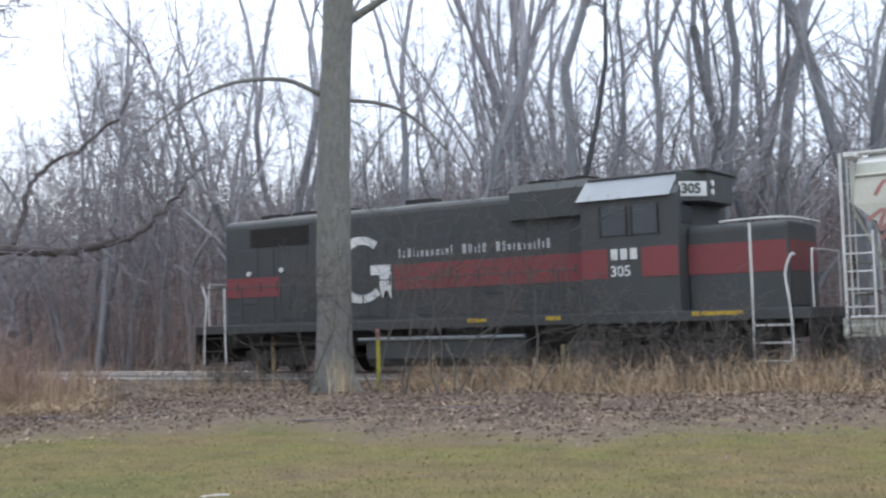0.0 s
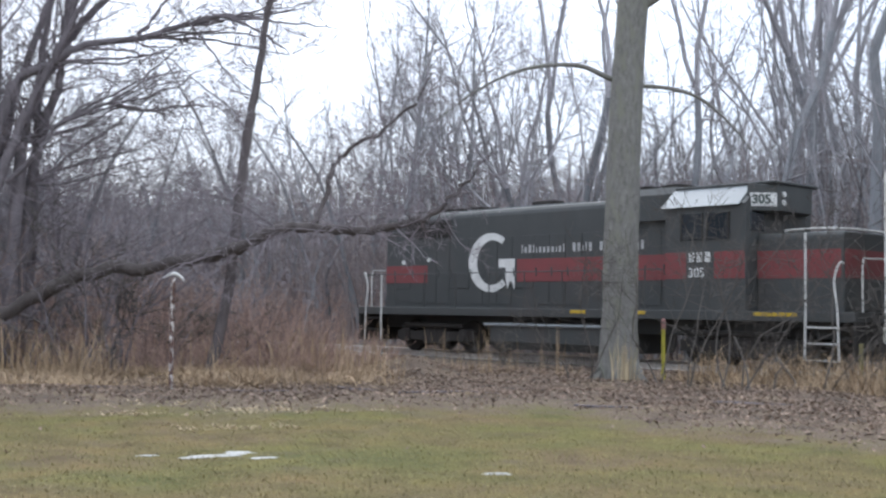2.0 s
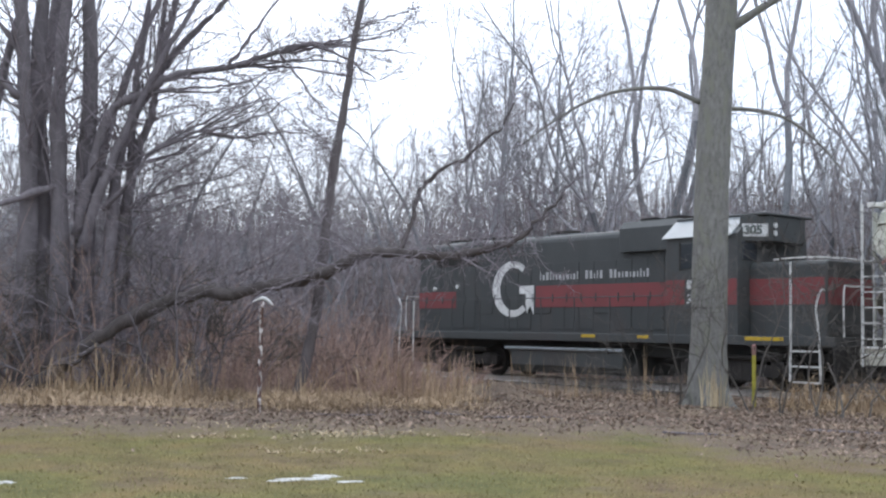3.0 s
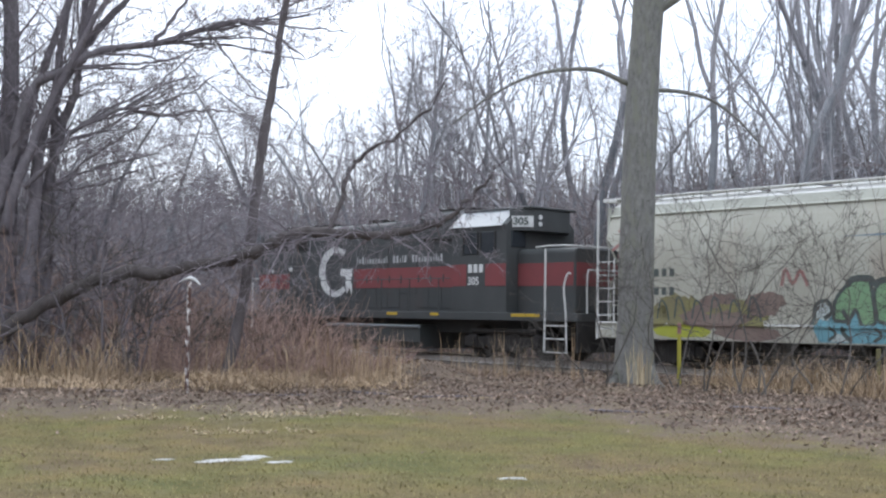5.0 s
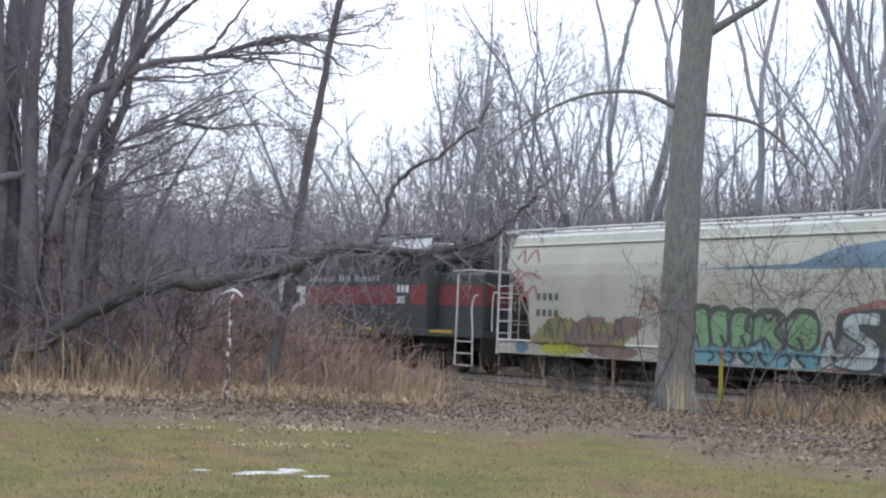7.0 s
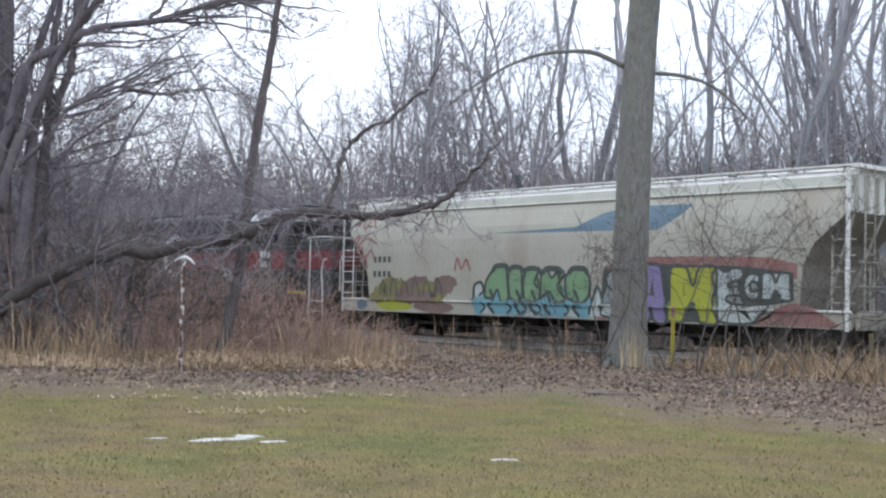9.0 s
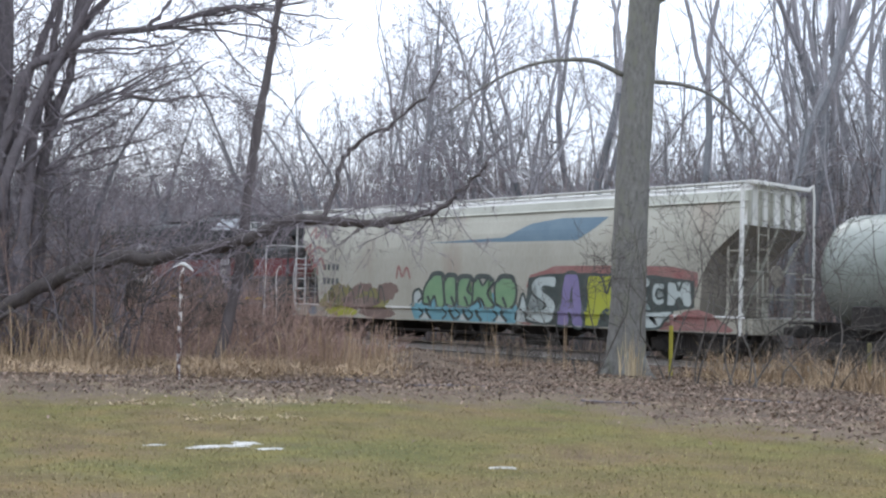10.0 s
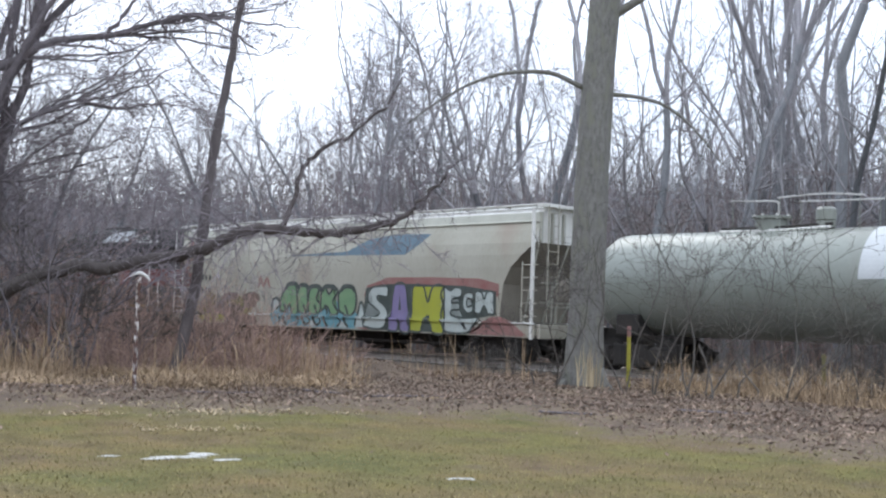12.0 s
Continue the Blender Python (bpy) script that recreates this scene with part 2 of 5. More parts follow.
    cinder = ramp(noisy(25, 4), [(0.3, (0.045, 0.042, 0.04)), (0.5, (0.085, 0.078, 0.072)), (0.7, (0.13, 0.115, 0.10))])
    l.new(blend("MIX", bed.outputs["Fac"], bs.inputs["Base Color"].links[0].from_socket, cinder), bs.inputs["Base Color"])
    bs.inputs["Specular IOR Level"].default_value = 0.15
    bp = n.new("ShaderNodeBump")
    bp.inputs["Strength"].default_value, bp.inputs["Distance"].default_value = 0.8, 0.05
    l.new(noisy(18, 4), bp.inputs["Height"])
    l.new(bp.outputs[0], bs.inputs["Normal"])
    return m


M_GROUND = ground_material()


# ---- mesh helpers ----
class Geo:
    """Vertices and faces gathered for one mesh."""

    def __init__(self):
        self.v, self.f = [], []

    def tube(self, pts, radii, sides=6, cap=True):
        base = len(self.v)
        pts = [Vector(p) for p in pts]
        for i, p in enumerate(pts):
            ax = (pts[min(i + 1, len(pts) - 1)] - pts[max(i - 1, 0)]).normalized()
            ref = Vector((0, 0, 1)) if abs(ax.z) < 0.8 else Vector((1, 0, 0))
            s = ax.cross(ref).normalized()
            u = s.cross(ax)
            for k in range(sides):
                a = 2 * math.pi * k / sides
                self.v.append(p + (s * math.cos(a) + u * math.sin(a)) * radii[i])
        for i in range(len(pts) - 1):
            for k in range(sides):
                a, b = base + i * sides + k, base + i * sides + (k + 1) % sides
                self.f.append((a, a + sides, b + sides, b))
        if cap:
            self.f.append(tuple(base + k for k in range(sides)))
            e = base + (len(pts) - 1) * sides
            self.f.append(tuple(e + k for k in reversed(range(sides))))

    def box(self, x0, x1, y0, y1, z0, z1, bevel=0.0):
        bm = bmesh.new()
        bmesh.ops.create_cube(bm, size=1)
        for q in bm.verts:
            q.co = Vector(((x0 + x1) / 2 + q.co.x * (x1 - x0), (y0 + y1) / 2 + q.co.y * (y1 - y0), (z0 + z1) / 2 + q.co.z * (z1 - z0)))
        if bevel:
            bmesh.ops.bevel(bm, geom=bm.edges[:], offset=bevel, segments=2, profile=0.5, affect="EDGES")
        self.take(bm)

    def take(self, bm):
        base = len(self.v)
        bm.verts.index_update()
        self.v += [q.co.copy() for q in bm.verts]
        self.f += [tuple(base + q.index for q in fc.verts) for fc in bm.faces]
        bm.free()

    def prism(self, prof, x0, x1, bevel=0.0):
        """A closed (y, z) outline drawn out along x."""
        bm = bmesh.new()
        a = [bm.verts.new((x0, y, z)) for y, z in prof]
        b = [bm.verts.new((x1, y, z)) for y, z in prof]
        for i in range(len(prof)):
            j = (i + 1) % len(prof)
            bm.faces.new((a[i], a[j], b[j], b[i]))
        bm.faces.new(list(reversed(a)))
        bm.faces.new(b)
        bmesh.ops.recalc_face_normals(bm, faces=bm.faces[:])
        if bevel:
            ends = [e for e in bm.edges if abs(e.verts[0].co.x - e.verts[1].co.x) < 1e-6]
            bmesh.ops.bevel(bm, geom=ends, offset=bevel, segments=2, profile=0.5, affect="EDGES")
        self.take(bm)

    def disc(self, x, y, z, r, depth, sides=20, axis="y"):
        d = Vector((0, depth / 2, 0)) if axis == "y" else (Vector((0, 0, depth / 2)) if axis == "z" else Vector((depth / 2, 0, 0)))
        c = Vector((x, y, z))
        self.tube([c - d, c - d * 0.98, c + d * 0.98, c + d], [r * 0.94, r, r, r * 0.94], sides)

    def mesh(self, name, smooth=False):
        me = bpy.data.meshes.new(name)
        me.from_pydata(self.v, [], self.f)
        if smooth:
            me.polygons.foreach_set("use_smooth", [True] * len(me.polygons))
        me.update()
        return me


def part(name, geo, material, parent=None, label="", smooth=False):
    ob = new(name, geo.mesh(name, smooth) if isinstance(geo, Geo) else geo)
    ob.data.materials.append(material)
    ob.parent = parent
    if label:
        tagged(ob, label)
    return ob


def thing(name, label, category, at=None, **kw):
    ob = new(name)
    ob.empty_display_size = 0.2
    if at:
        ob.matrix_basis = at
    return tagged(ob, label, category, **kw)


def smooth_path(pts, steps=4):
    """Catmull-Rom through a few points."""
    p = [Vector(q) for q in pts]
    p = [2 * p[0] - p[1]] + p + [2 * p[-1] - p[-2]]
    out = []
    for i in range(1, len(p) - 2):
        for k in range(steps):
            t = k / steps
            out.append(0.5 * (2 * p[i] + (p[i + 1] - p[i - 1]) * t + (2 * p[i - 1] - 5 * p[i] + 4 * p[i + 1] - p[i + 2]) * t * t
                              + (3 * p[i] - p[i - 1] - 3 * p[i + 1] + p[i + 2]) * t ** 3))
    out.append(p[-2])
    return out


def polar(az, far):
    """A place on the ground by bearing (degrees right of +y) and distance from the lookout."""
    return far * math.sin(radians(az)), far * math.cos(radians(az))


def lettering(body, size, bold=0.0):
    """A flat mesh of the built-in font, standing upright and facing -y, its lower left corner at the origin."""
    cu = bpy.data.curves.new("lettering", "FONT")
    cu.body, cu.size, cu.offset, cu.extrude = body, size, bold, 0.004
    cu.resolution_u = 4
    tmp = new("lettering", cu)
    me = bpy.data.meshes.new_from_object(tmp.evaluated_get(bpy.context.evaluated_depsgraph_get()))
    bpy.data.objects.remove(tmp)
    me.transform(Matrix.Rotation(radians(90), 4, "X"))
    xs = [q.co.x for q in me.vertices]
    zs = [q.co.z for q in me.vertices]
    me.transform(Matrix.Translation((-min(xs), 0, -min(zs))))
    return me

# ---- the track ----
def build_track():
    t = tagged(new("railway_track"), "rusty steel rails on weathered ties, half hidden in leaves", "railway track", kind="structure")
    for side in (-0.755, 0.755):
        g = Geo()
        y, z = TRACK_Y + side, RAIL
        g.prism([(y - 0.07, z - 0.17), (y + 0.07, z - 0.17), (y + 0.07, z - 0.155), (y + 0.015, z - 0.13), (y + 0.012, z - 0.045), (y + 0.037, z - 0.035),
                 (y + 0.037, z - 0.006), (y + 0.028, z), (y - 0.028, z), (y - 0.037, z - 0.006), (y - 0.037, z - 0.035), (y - 0.012, z - 0.045),
                 (y - 0.015, z - 0.13), (y - 0.07, z - 0.155)], -260, 120)
        part("rail", g, M_STEEL, t)
    g = Geo()
    g.box(-0.115, 0.115, -1.3, 1.3, -0.17, 0.0, 0.012)
    me = g.mesh("tie")
    me.materials.append(M_TIE)
    for i in range(150):
        ob = new("tie", me)
        ob.parent = t
        ob.matrix_basis = pose(-72 + i * 0.54 + random.uniform(-0.03, 0.03), TRACK_Y + random.uniform(-0.05, 0.05), RAIL - 0.172, 0, 0, random.uniform(-1.5, 1.5))


# ---- rolling stock; in a car's space x runs back along the train, -y faces the lawn, z is height over the rail ----
WHEELS = []


def truck(car, xc, base, r, heavy):
    g = Geo()
    for s in (-1, 1):
        y = s * 1.02
        g.prism([(y - 0.09, r - 0.13), (y + 0.09, r - 0.13), (y + 0.09, r + 0.16), (y - 0.09, r + 0.16)], xc - base / 2 - 0.42, xc + base / 2 + 0.42, 0.03)
        g.box(xc - 0.55, xc + 0.55, y - 0.1, y + 0.1, r - 0.28, r + 0.3, 0.05)
        for dx in (-base / 2, base / 2):
            g.box(xc + dx - 0.2, xc + dx + 0.2, y - 0.16, y + 0.16, r - 0.2, r + 0.24, 0.05)
            g.disc(xc + dx, y + s * 0.17, r, 0.14, 0.08, 12)
        for dx in (-0.25, -0.08, 0.08, 0.25):
            g.tube([(xc + dx, y + s * 0.06, r - 0.2), (xc + dx, y + s * 0.06, r + 0.2)], [0.07, 0.07], 8)
        if heavy:
            g.tube([(xc - base / 2, y + s * 0.14, r + 0.34), (xc + base / 2, y + s * 0.14, r + 0.34)], [0.07, 0.07], 8)
    g.box(xc - 0.3, xc + 0.3, -1.0, 1.0, r - 0.05, r + 0.28, 0.04)
    tr = part("truck", g, M_UNDER, car, "grimy cast steel truck frame")
    for dx in (-base / 2, base / 2):
        w = Geo()
        for y in (-0.72, 0.72):
            w.disc(0, y, 0, r, 0.11, 26)
            w.disc(0, y + (0.06 if y < 0 else -0.06), 0, r + 0.028, 0.03, 26)
            w.disc(0, y, 0, r * 0.55, 0.15, 16)
            for k in range(5):
                a = k * 2 * math.pi / 5
                w.box(r * 0.7 * math.cos(a) - 0.04, r * 0.7 * math.cos(a) + 0.04, y - 0.066, y + 0.066, r * 0.7 * math.sin(a) - 0.04, r * 0.7 * math.sin(a) + 0.04, 0.01)
        w.tube([(0, -1.1, 0), (0, 1.1, 0)], [0.08, 0.08], 10)
        ws = part("wheelset", w, M_UNDER, tr)
        ws.matrix_basis = pose(xc + dx, 0, r)
        WHEELS.append((ws, xc + dx, r))


def coupler(car, x, way):
    g = Geo()
    g.box(min(x, x + way * 0.5), max(x, x + way * 0.5), -0.09, 0.09, 0.76, 0.96, 0.03)
    g.box(min(x + way * 0.42, x + way * 0.68), max(x + way * 0.42, x + way * 0.68), -0.17, 0.13, 0.70, 1.02, 0.06)
    g.tube(smooth_path([(x, -0.35, 0.8), (x + way * 0.3, -0.38, 0.45), (x + way * 0.55, -0.3, 0.5)]), [0.03] * 9, 6)
    part("coupler", g, M_UNDER, car)


def bar(car, pts, r, material, name="handrail", sides=6):
    g = Geo()
    pts = smooth_path(pts, 3) if len(pts) > 2 else pts
    g.tube(pts, [r] * len(pts), sides)
    return part(name, g, material, car)


def plate(car, name, outline, y, material, label="", depth=0.006):
    """A flat painted shape of (x, z) corners on the side that faces the lawn; y is a depth or a function of z."""
    bm = bmesh.new()
    vs = [bm.verts.new((x, 0, z)) for x, z in outline]
    bm.faces.new(vs)
    bmesh.ops.triangulate(bm, faces=bm.faces[:])
    if callable(y):
        zs = [z for _, z in outline]
        for k in range(1, 8):
            zc = min(zs) + (max(zs) - min(zs)) * k / 8
            bmesh.ops.bisect_plane(bm, geom=bm.verts[:] + bm.edges[:] + bm.faces[:], plane_co=(0, 0, zc), plane_no=(0, 0, 1))
    for q in bm.verts:
        q.co.y = (y(q.co.z) if callable(y) else y) - depth
    bmesh.ops.recalc_face_normals(bm, faces=bm.faces[:])
    g = Geo()
    g.take(bm)
    return part(name, g, material, car, label)


def arc(cx, cz, rx, rz, a0, a1, n=18):
    return [(cx + rx * math.cos(radians(a0 + (a1 - a0) * k / n)), cz + rz * math.sin(radians(a0 + (a1 - a0) * k / n))) for k in range(n + 1)]


def rect(x0, x1, z0, z1):
    return [(x0, z0), (x1, z0), (x1, z1), (x0, z1)]


def locomotive():
    car = thing("locomotive", "black diesel locomotive with a faded red stripe and white handrails", "locomotive")
    HW, HOOD = 1.5, 0.85
    g = Geo()
    g.box(-6.15, 11.75, -HW, HW, 1.16, 1.40, 0.02)
    g.box(-5.7, 11.3, -0.6, 0.6, 0.75, 1.16, 0.03)
    part("underframe", g, M_BLACK, car)
    # long hood: rounded shoulders
    def hood_profile(h, top, r=0.22):
        left = [(-h, 1.40), (-h, top - r)] + [(-h + r - r * math.cos(radians(a)), top - r + r * math.sin(radians(a))) for a in (25, 50, 75)]
        return left + [(-h + r, top), (h - r, top)] + [(-y, z) for y, z in reversed(left)]
    g = Geo()
    g.prism(hood_profile(HOOD, 4.42), -5.52, 6.45, 0.05)
    hood = part("long_hood", g, M_BLACK, car)
    # hood doors
    x = -5.1
    i = 0
    while x < 6.1:
        w = 0.62 if i % 4 else 0.9
        g = Geo()
        g.box(x, x + w - 0.035, -HOOD - 0.018, -HOOD, 1.52 if i % 4 else 2.0, 3.55, 0.008)
        part("hood_door", g, M_BLACK, hood)
        h = Geo()
        h.box(x + 0.06, x + 0.1, -HOOD - 0.05, -HOOD - 0.018, 2.35, 2.6, 0.008)
        part("latch", h, M_BLACK, hood)
        x += w
        i += 1
    # radiator louvres near the rear
    g = Geo()
    for k in range(9):
        g.box(-4.5, -2.3, -HOOD - 0.03, -HOOD, 3.62 + k * 0.06, 3.655 + k * 0.06)
    part("louvre", g, M_UNDER, hood)
    # dynamic brake blister and the raised roof ahead of the cab
    g = Geo()
    g.prism([(-1.02, 3.75), (-1.02, 4.42), (-0.86, 4.62), (0.86, 4.62), (1.02, 4.42), (1.02, 3.75)], 4.3, 6.45, 0.04)
    part("dynamic_brake_housing", g, M_BLACK, car)
    for fx in (-4.1, -2.9, -1.7, 4.8, 5.8):
        g = Geo()
        zt = 4.62 if fx > 4 else 4.42
        g.disc(fx, 0, zt + 0.06, 0.56 if fx < 4 else 0.45, 0.14, 24, "z")
        g.disc(fx, 0, zt + 0.15, 0.15, 0.06, 12, "z")
        part("roof_fan", g, M_UNDER, car)
    g = Geo()
    g.box(0.6, 1.5, -0.25, 0.25, 4.41, 4.62, 0.03)
    part("exhaust_stack", g, M_UNDER, car)
    # the highlight along the roof edge, painted as a thin pale strip
    g = Geo()
    g.box(-3.9, 3.0, -0.66, -0.60, 4.42, 4.445, 0.004)
    part("roof_seam", g, M_ROOFGREY, car, "pale strip painted as the highlight along the roof edge")
    # cab
    g = Geo()
    cabp = [(-HW + 0.02, 1.40), (-HW + 0.02, 4.02), (-0.98, 4.46), (-0.4, 4.54), (0.4, 4.54), (0.98, 4.46), (HW - 0.02, 4.02), (HW - 0.02, 1.40)]
    g.prism(cabp, 6.5, 8.9, 0.02)
    cab = part("cab", g, M_BLACK, car)
    # sloping roof face: grey, with the sky's reflection put into the colour
    g = Geo()
    g.prism([(-1.57, 3.985), (-1.0, 4.475), (-0.97, 4.50), (-0.95, 4.47), (-1.5, 4.0)], 6.42, 8.75, 0.004)
    part("roof_panel", g, M_ROOFGREY, cab, "sloping grey cab roof panel, paled by a painted-in sky reflection")
    g = Geo()
    g.box(6.45, 9.42, -1.0, 1.0, 4.50, 4.57, 0.03)
    part("cab_roof", g, M_BLACK, cab)
    for x0, x1 in ((7.0, 7.68), (7.78, 8.45)):
        g = Geo()
        g.box(x0, x1, -HW - 0.004, -HW + 0.03, 3.15, 3.82, 0.01)
        w = part("side_window", g, M_GLASS, cab)
        for q in (x0, x1 - 0.04):
            h = Geo()
            h.box(q, q + 0.04, -HW - 0.02, -HW, 3.12, 3.85, 0.006)
            part("window_frame", h, M_UNDER, w)
    g = Geo()
    g.box(8.85, 8.93, -1.3, -0.7, 3.35, 3.82, 0.02)
    part("windshield", g, M_GLASS, cab)
    # number board with its box
    g = Geo()
    plan = [(8.82, -1.3), (9.36, -0.76), (9.36, 0.76), (8.82, 1.3)]
    bm = bmesh.new()
    lo, hi = [bm.verts.new((x, y, 3.84)) for x, y in plan], [bm.verts.new((x, y, 4.5)) for x, y in plan]
    for i in range(4):
        bm.faces.new((lo[i], lo[(i + 1) % 4], hi[(i + 1) % 4], hi[i]))
    bm.faces.new(list(reversed(lo)))
    bm.faces.new(hi)
    bmesh.ops.bevel(bm, geom=bm.edges[:], offset=0.02, segments=2, profile=0.5, affect="EDGES")
    g.take(bm)
    nb = part("number_board_box", g, M_BLACK, cab)
    g = Geo()
    g.box(0.06, 0.72, -0.02, 0.01, 0.09, 0.42, 0.008)
    corner = pose(8.82, -1.3, 3.86, 0, 0, 45)
    part("number_board", g, M_WHITE, nb, "white number board").matrix_basis = corner
    me = lettering("305", 0.31, 0.012)
    n = part("board_number", me, P_BLK, nb)
    n.matrix_basis = corner @ pose(0.12, -0.026, 0.145)
    for dz in (0, 0.2):
        g = Geo()
        g.disc(9.37, -0.55, 4.05 + dz, 0.07, 0.06, 12, "x")
        part("headlight", g, M_WHITE, nb)
    # short hood
    g = Geo()
    g.prism(hood_profile(HOOD + 0.15, 3.29, 0.16), 8.9, 11.2, 0.06)
    nose = part("short_hood", g, M_BLACK, car)
    # stripes
    for x0, x1, y in ((-5.48, -3.4, -HOOD - 0.02), (0.62, 6.49, -HOOD - 0.022), (6.51, 7.16, -HW + 0.016), (8.0, 8.88, -HW + 0.016), (8.92, 11.14, -HOOD - 0.154)):
        g = Geo()
        g.box(x0, x1, y - 0.006, y + 0.03, 2.19, 2.86 if x0 > 0 else 2.75, 0.002)
        part("red_stripe", g, M_RED, car, "faded red stripe")
    g = Geo()
    g.box(11.19, 11.21, -0.94, 0.94, 2.19, 2.86, 0.002)
    part("red_stripe", g, M_RED, nose, "faded red stripe")
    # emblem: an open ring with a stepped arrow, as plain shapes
    y = -HOOD - 0.03
    g = Geo()
    outer, inner = arc(-0.48, 2.78, 0.98, 0.90, 52, 312, 26), arc(-0.42, 2.78, 0.66, 0.68, 52, 312, 26)
    for (xa, za), (xb, zb) in zip(outer, inner):
        g.v += [Vector((xa, y - 0.006, za)), Vector((xb, y - 0.006, zb))]
    g.f = [(2 * k, 2 * k + 1, 2 * k + 3, 2 * k + 2) for k in range(26)]
    part("emblem_ring", g, M_WHITE, car, "worn white emblem")
    plate(car, "emblem_arrow", [(-0.14, 2.62), (-0.14, 2.88), (0.54, 2.88), (0.54, 1.95), (0.42, 2.2), (0.33, 2.2), (0.24, 1.98), (0.16, 2.3), (0.16, 2.62)], y, M_WHITE)
    # owner's name as plain bars: word by word
    for words in ((0.82, 2.62), (2.82, 3.62), (3.82, 5.45)):
        x = words[0]
        while x < words[1] - 0.08:
            w = random.choice((0.05, 0.09, 0.11))
            plate(car, "name_bar", rect(x, min(x + w, words[1]), 3.03, 3.03 + (0.25 if x == words[0] else random.choice((0.16, 0.17, 0.24)))), y, M_NAME)
            x += w + 0.07
    # reporting mark as bars, road number below it
    for k in range(3):
        plate(car, "mark_bar", rect(7.25 + k * 0.24, 7.42 + k * 0.24, 2.60, 2.85), -HW + 0.01, M_WHITE)
    me = lettering("305", 0.34, 0.006)
    n = part("cab_number", me, M_WHITE, cab)
    n.matrix_basis = pose(7.24, -HW + 0.008, 2.22)
    # yellow sill marks
    for x0, x1 in ((9.15, 10.3), (3.3, 3.85), (5.5, 5.9)):
        g = Geo()
        g.box(x0, x1, -HW - 0.012, -HW + 0.02, 1.28, 1.37, 0.004)
        part("sill_mark", g, M_YELLOW, car, "yellow safety mark on the sill")
    for x0, z0 in ((-3.3, 2.92), (-4.55, 2.86)):
        g = Geo()
        g.disc(x0, -HOOD - 0.05, z0, 0.07, 0.06, 12)
        part("marker_light", g, M_WHITE, car)
    # fuel tank
    g = Geo()
    g.prism([(-1.35, 0.42), (-1.2, 0.2), (1.2, 0.2), (1.35, 0.42), (1.35, 0.88), (1.2, 0.98), (-1.2, 0.98), (-1.35, 0.88)], 0.0, 4.8, 0.04)
    part("fuel_tank", g, M_BLACK, car)
    g = Geo()
    g.tube([(-0.2, -1.38, 0.92), (4.85, -1.38, 0.92)], [0.05, 0.05], 8)
    part("air_pipe", g, M_ROOFGREY, car, "dull grey air pipe")
    # stepwells, pilots
    for xe, way in ((11.75, 1), (-6.15, -1)):
        g = Geo()
        x0, x1 = sorted((xe, xe - way * 0.06))
        g.box(x0, x1, -HW, HW, 0.3, 1.2, 0.02)
        part("pilot", g, M_UNDER, car)
        for z in (1.05, 0.68, 0.30):
            g = Geo()
            a, b = sorted((xe - way * 0.35, xe - way * 1.2))
            g.box(a, b, -HW - 0.02, -1.1, z - 0.03, z, 0.008)
            st = part("step", g, M_UNDER, car)
            e = Geo()
            e.box(a, b, -HW - 0.035, -HW - 0.02, z - 0.03, z + 0.012, 0.003)
            part("step_edge", e, M_RAILS_W if way > 0 else M_UNDER, st)
        bar(car, [(xe - way * 1.24, -HW - 0.02, 0.29), (xe - way * 1.22, -HW - 0.02, 1.4), (xe - way * 1.22, -HW - 0.02, 3.22 if way > 0 else 2.45)], 0.03, M_RAILS_W)
        bar(car, [(xe - way * 0.38, -HW - 0.02, 0.30), (xe - way * 0.42, -HW - 0.02, 1.4), (xe - way * 0.5, -HW - 0.02, 2.1), (xe - way * 0.36, -HW - 0.02, 2.5),
                  (xe - way * 0.3, -HW + 0.05, 2.5)], 0.028, M_RAILS_W)
        bar(car, [(xe - way * 0.08, -1.0, 1.2), (xe - way * 0.08, -1.0, 2.5), (xe - way * 0.08, -0.7, 2.62), (xe - way * 0.08, 0.7, 2.62), (xe - way * 0.08, 1.0, 2.5), (xe - way * 0.08, 1.0, 1.2)], 0.024, M_RAILS_W)
        coupler(car, xe, way)
    bar(car, [(9.7, -1.05, 3.32), (10.5, -1.25, 3.33), (11.25, -1.05, 3.32), (11.3, 0.9, 3.32)], 0.028, M_RAILS_W)
    # walkway rail on black stanchions
    for k in range(8):
        x = -4.3 + k * 1.45
        bar(car, [(x, -HW + 0.03, 1.4), (x, -HW + 0.03, 2.45)], 0.018, M_BLACK, "stanchion")
    bar(car, [(-5.8, -HW + 0.03, 2.45), (6.4, -HW + 0.03, 2.45)], 0.018, M_BLACK)
    truck(car, -2.75, 2.75, 0.5, True)
    truck(car, 8.5, 2.75, 0.5, True)
    return car


HOP_SIDE = [(0.75, -1.45), (1.17, -1.45), (1.9, -1.47), (2.25, -1.47), (2.74, -1.47), (3.1, -1.45), (3.44, -1.39), (3.8, -1.27), (4.0, -1.18), (4.04, -1.23), (4.09, -1.16), (4.31, -1.06), (4.45, -0.86), (4.50, -0.5)]


def hop_y(z):
    return float(np.interp(z, [p[0] for p in HOP_SIDE], [p[1] for p in HOP_SIDE]))


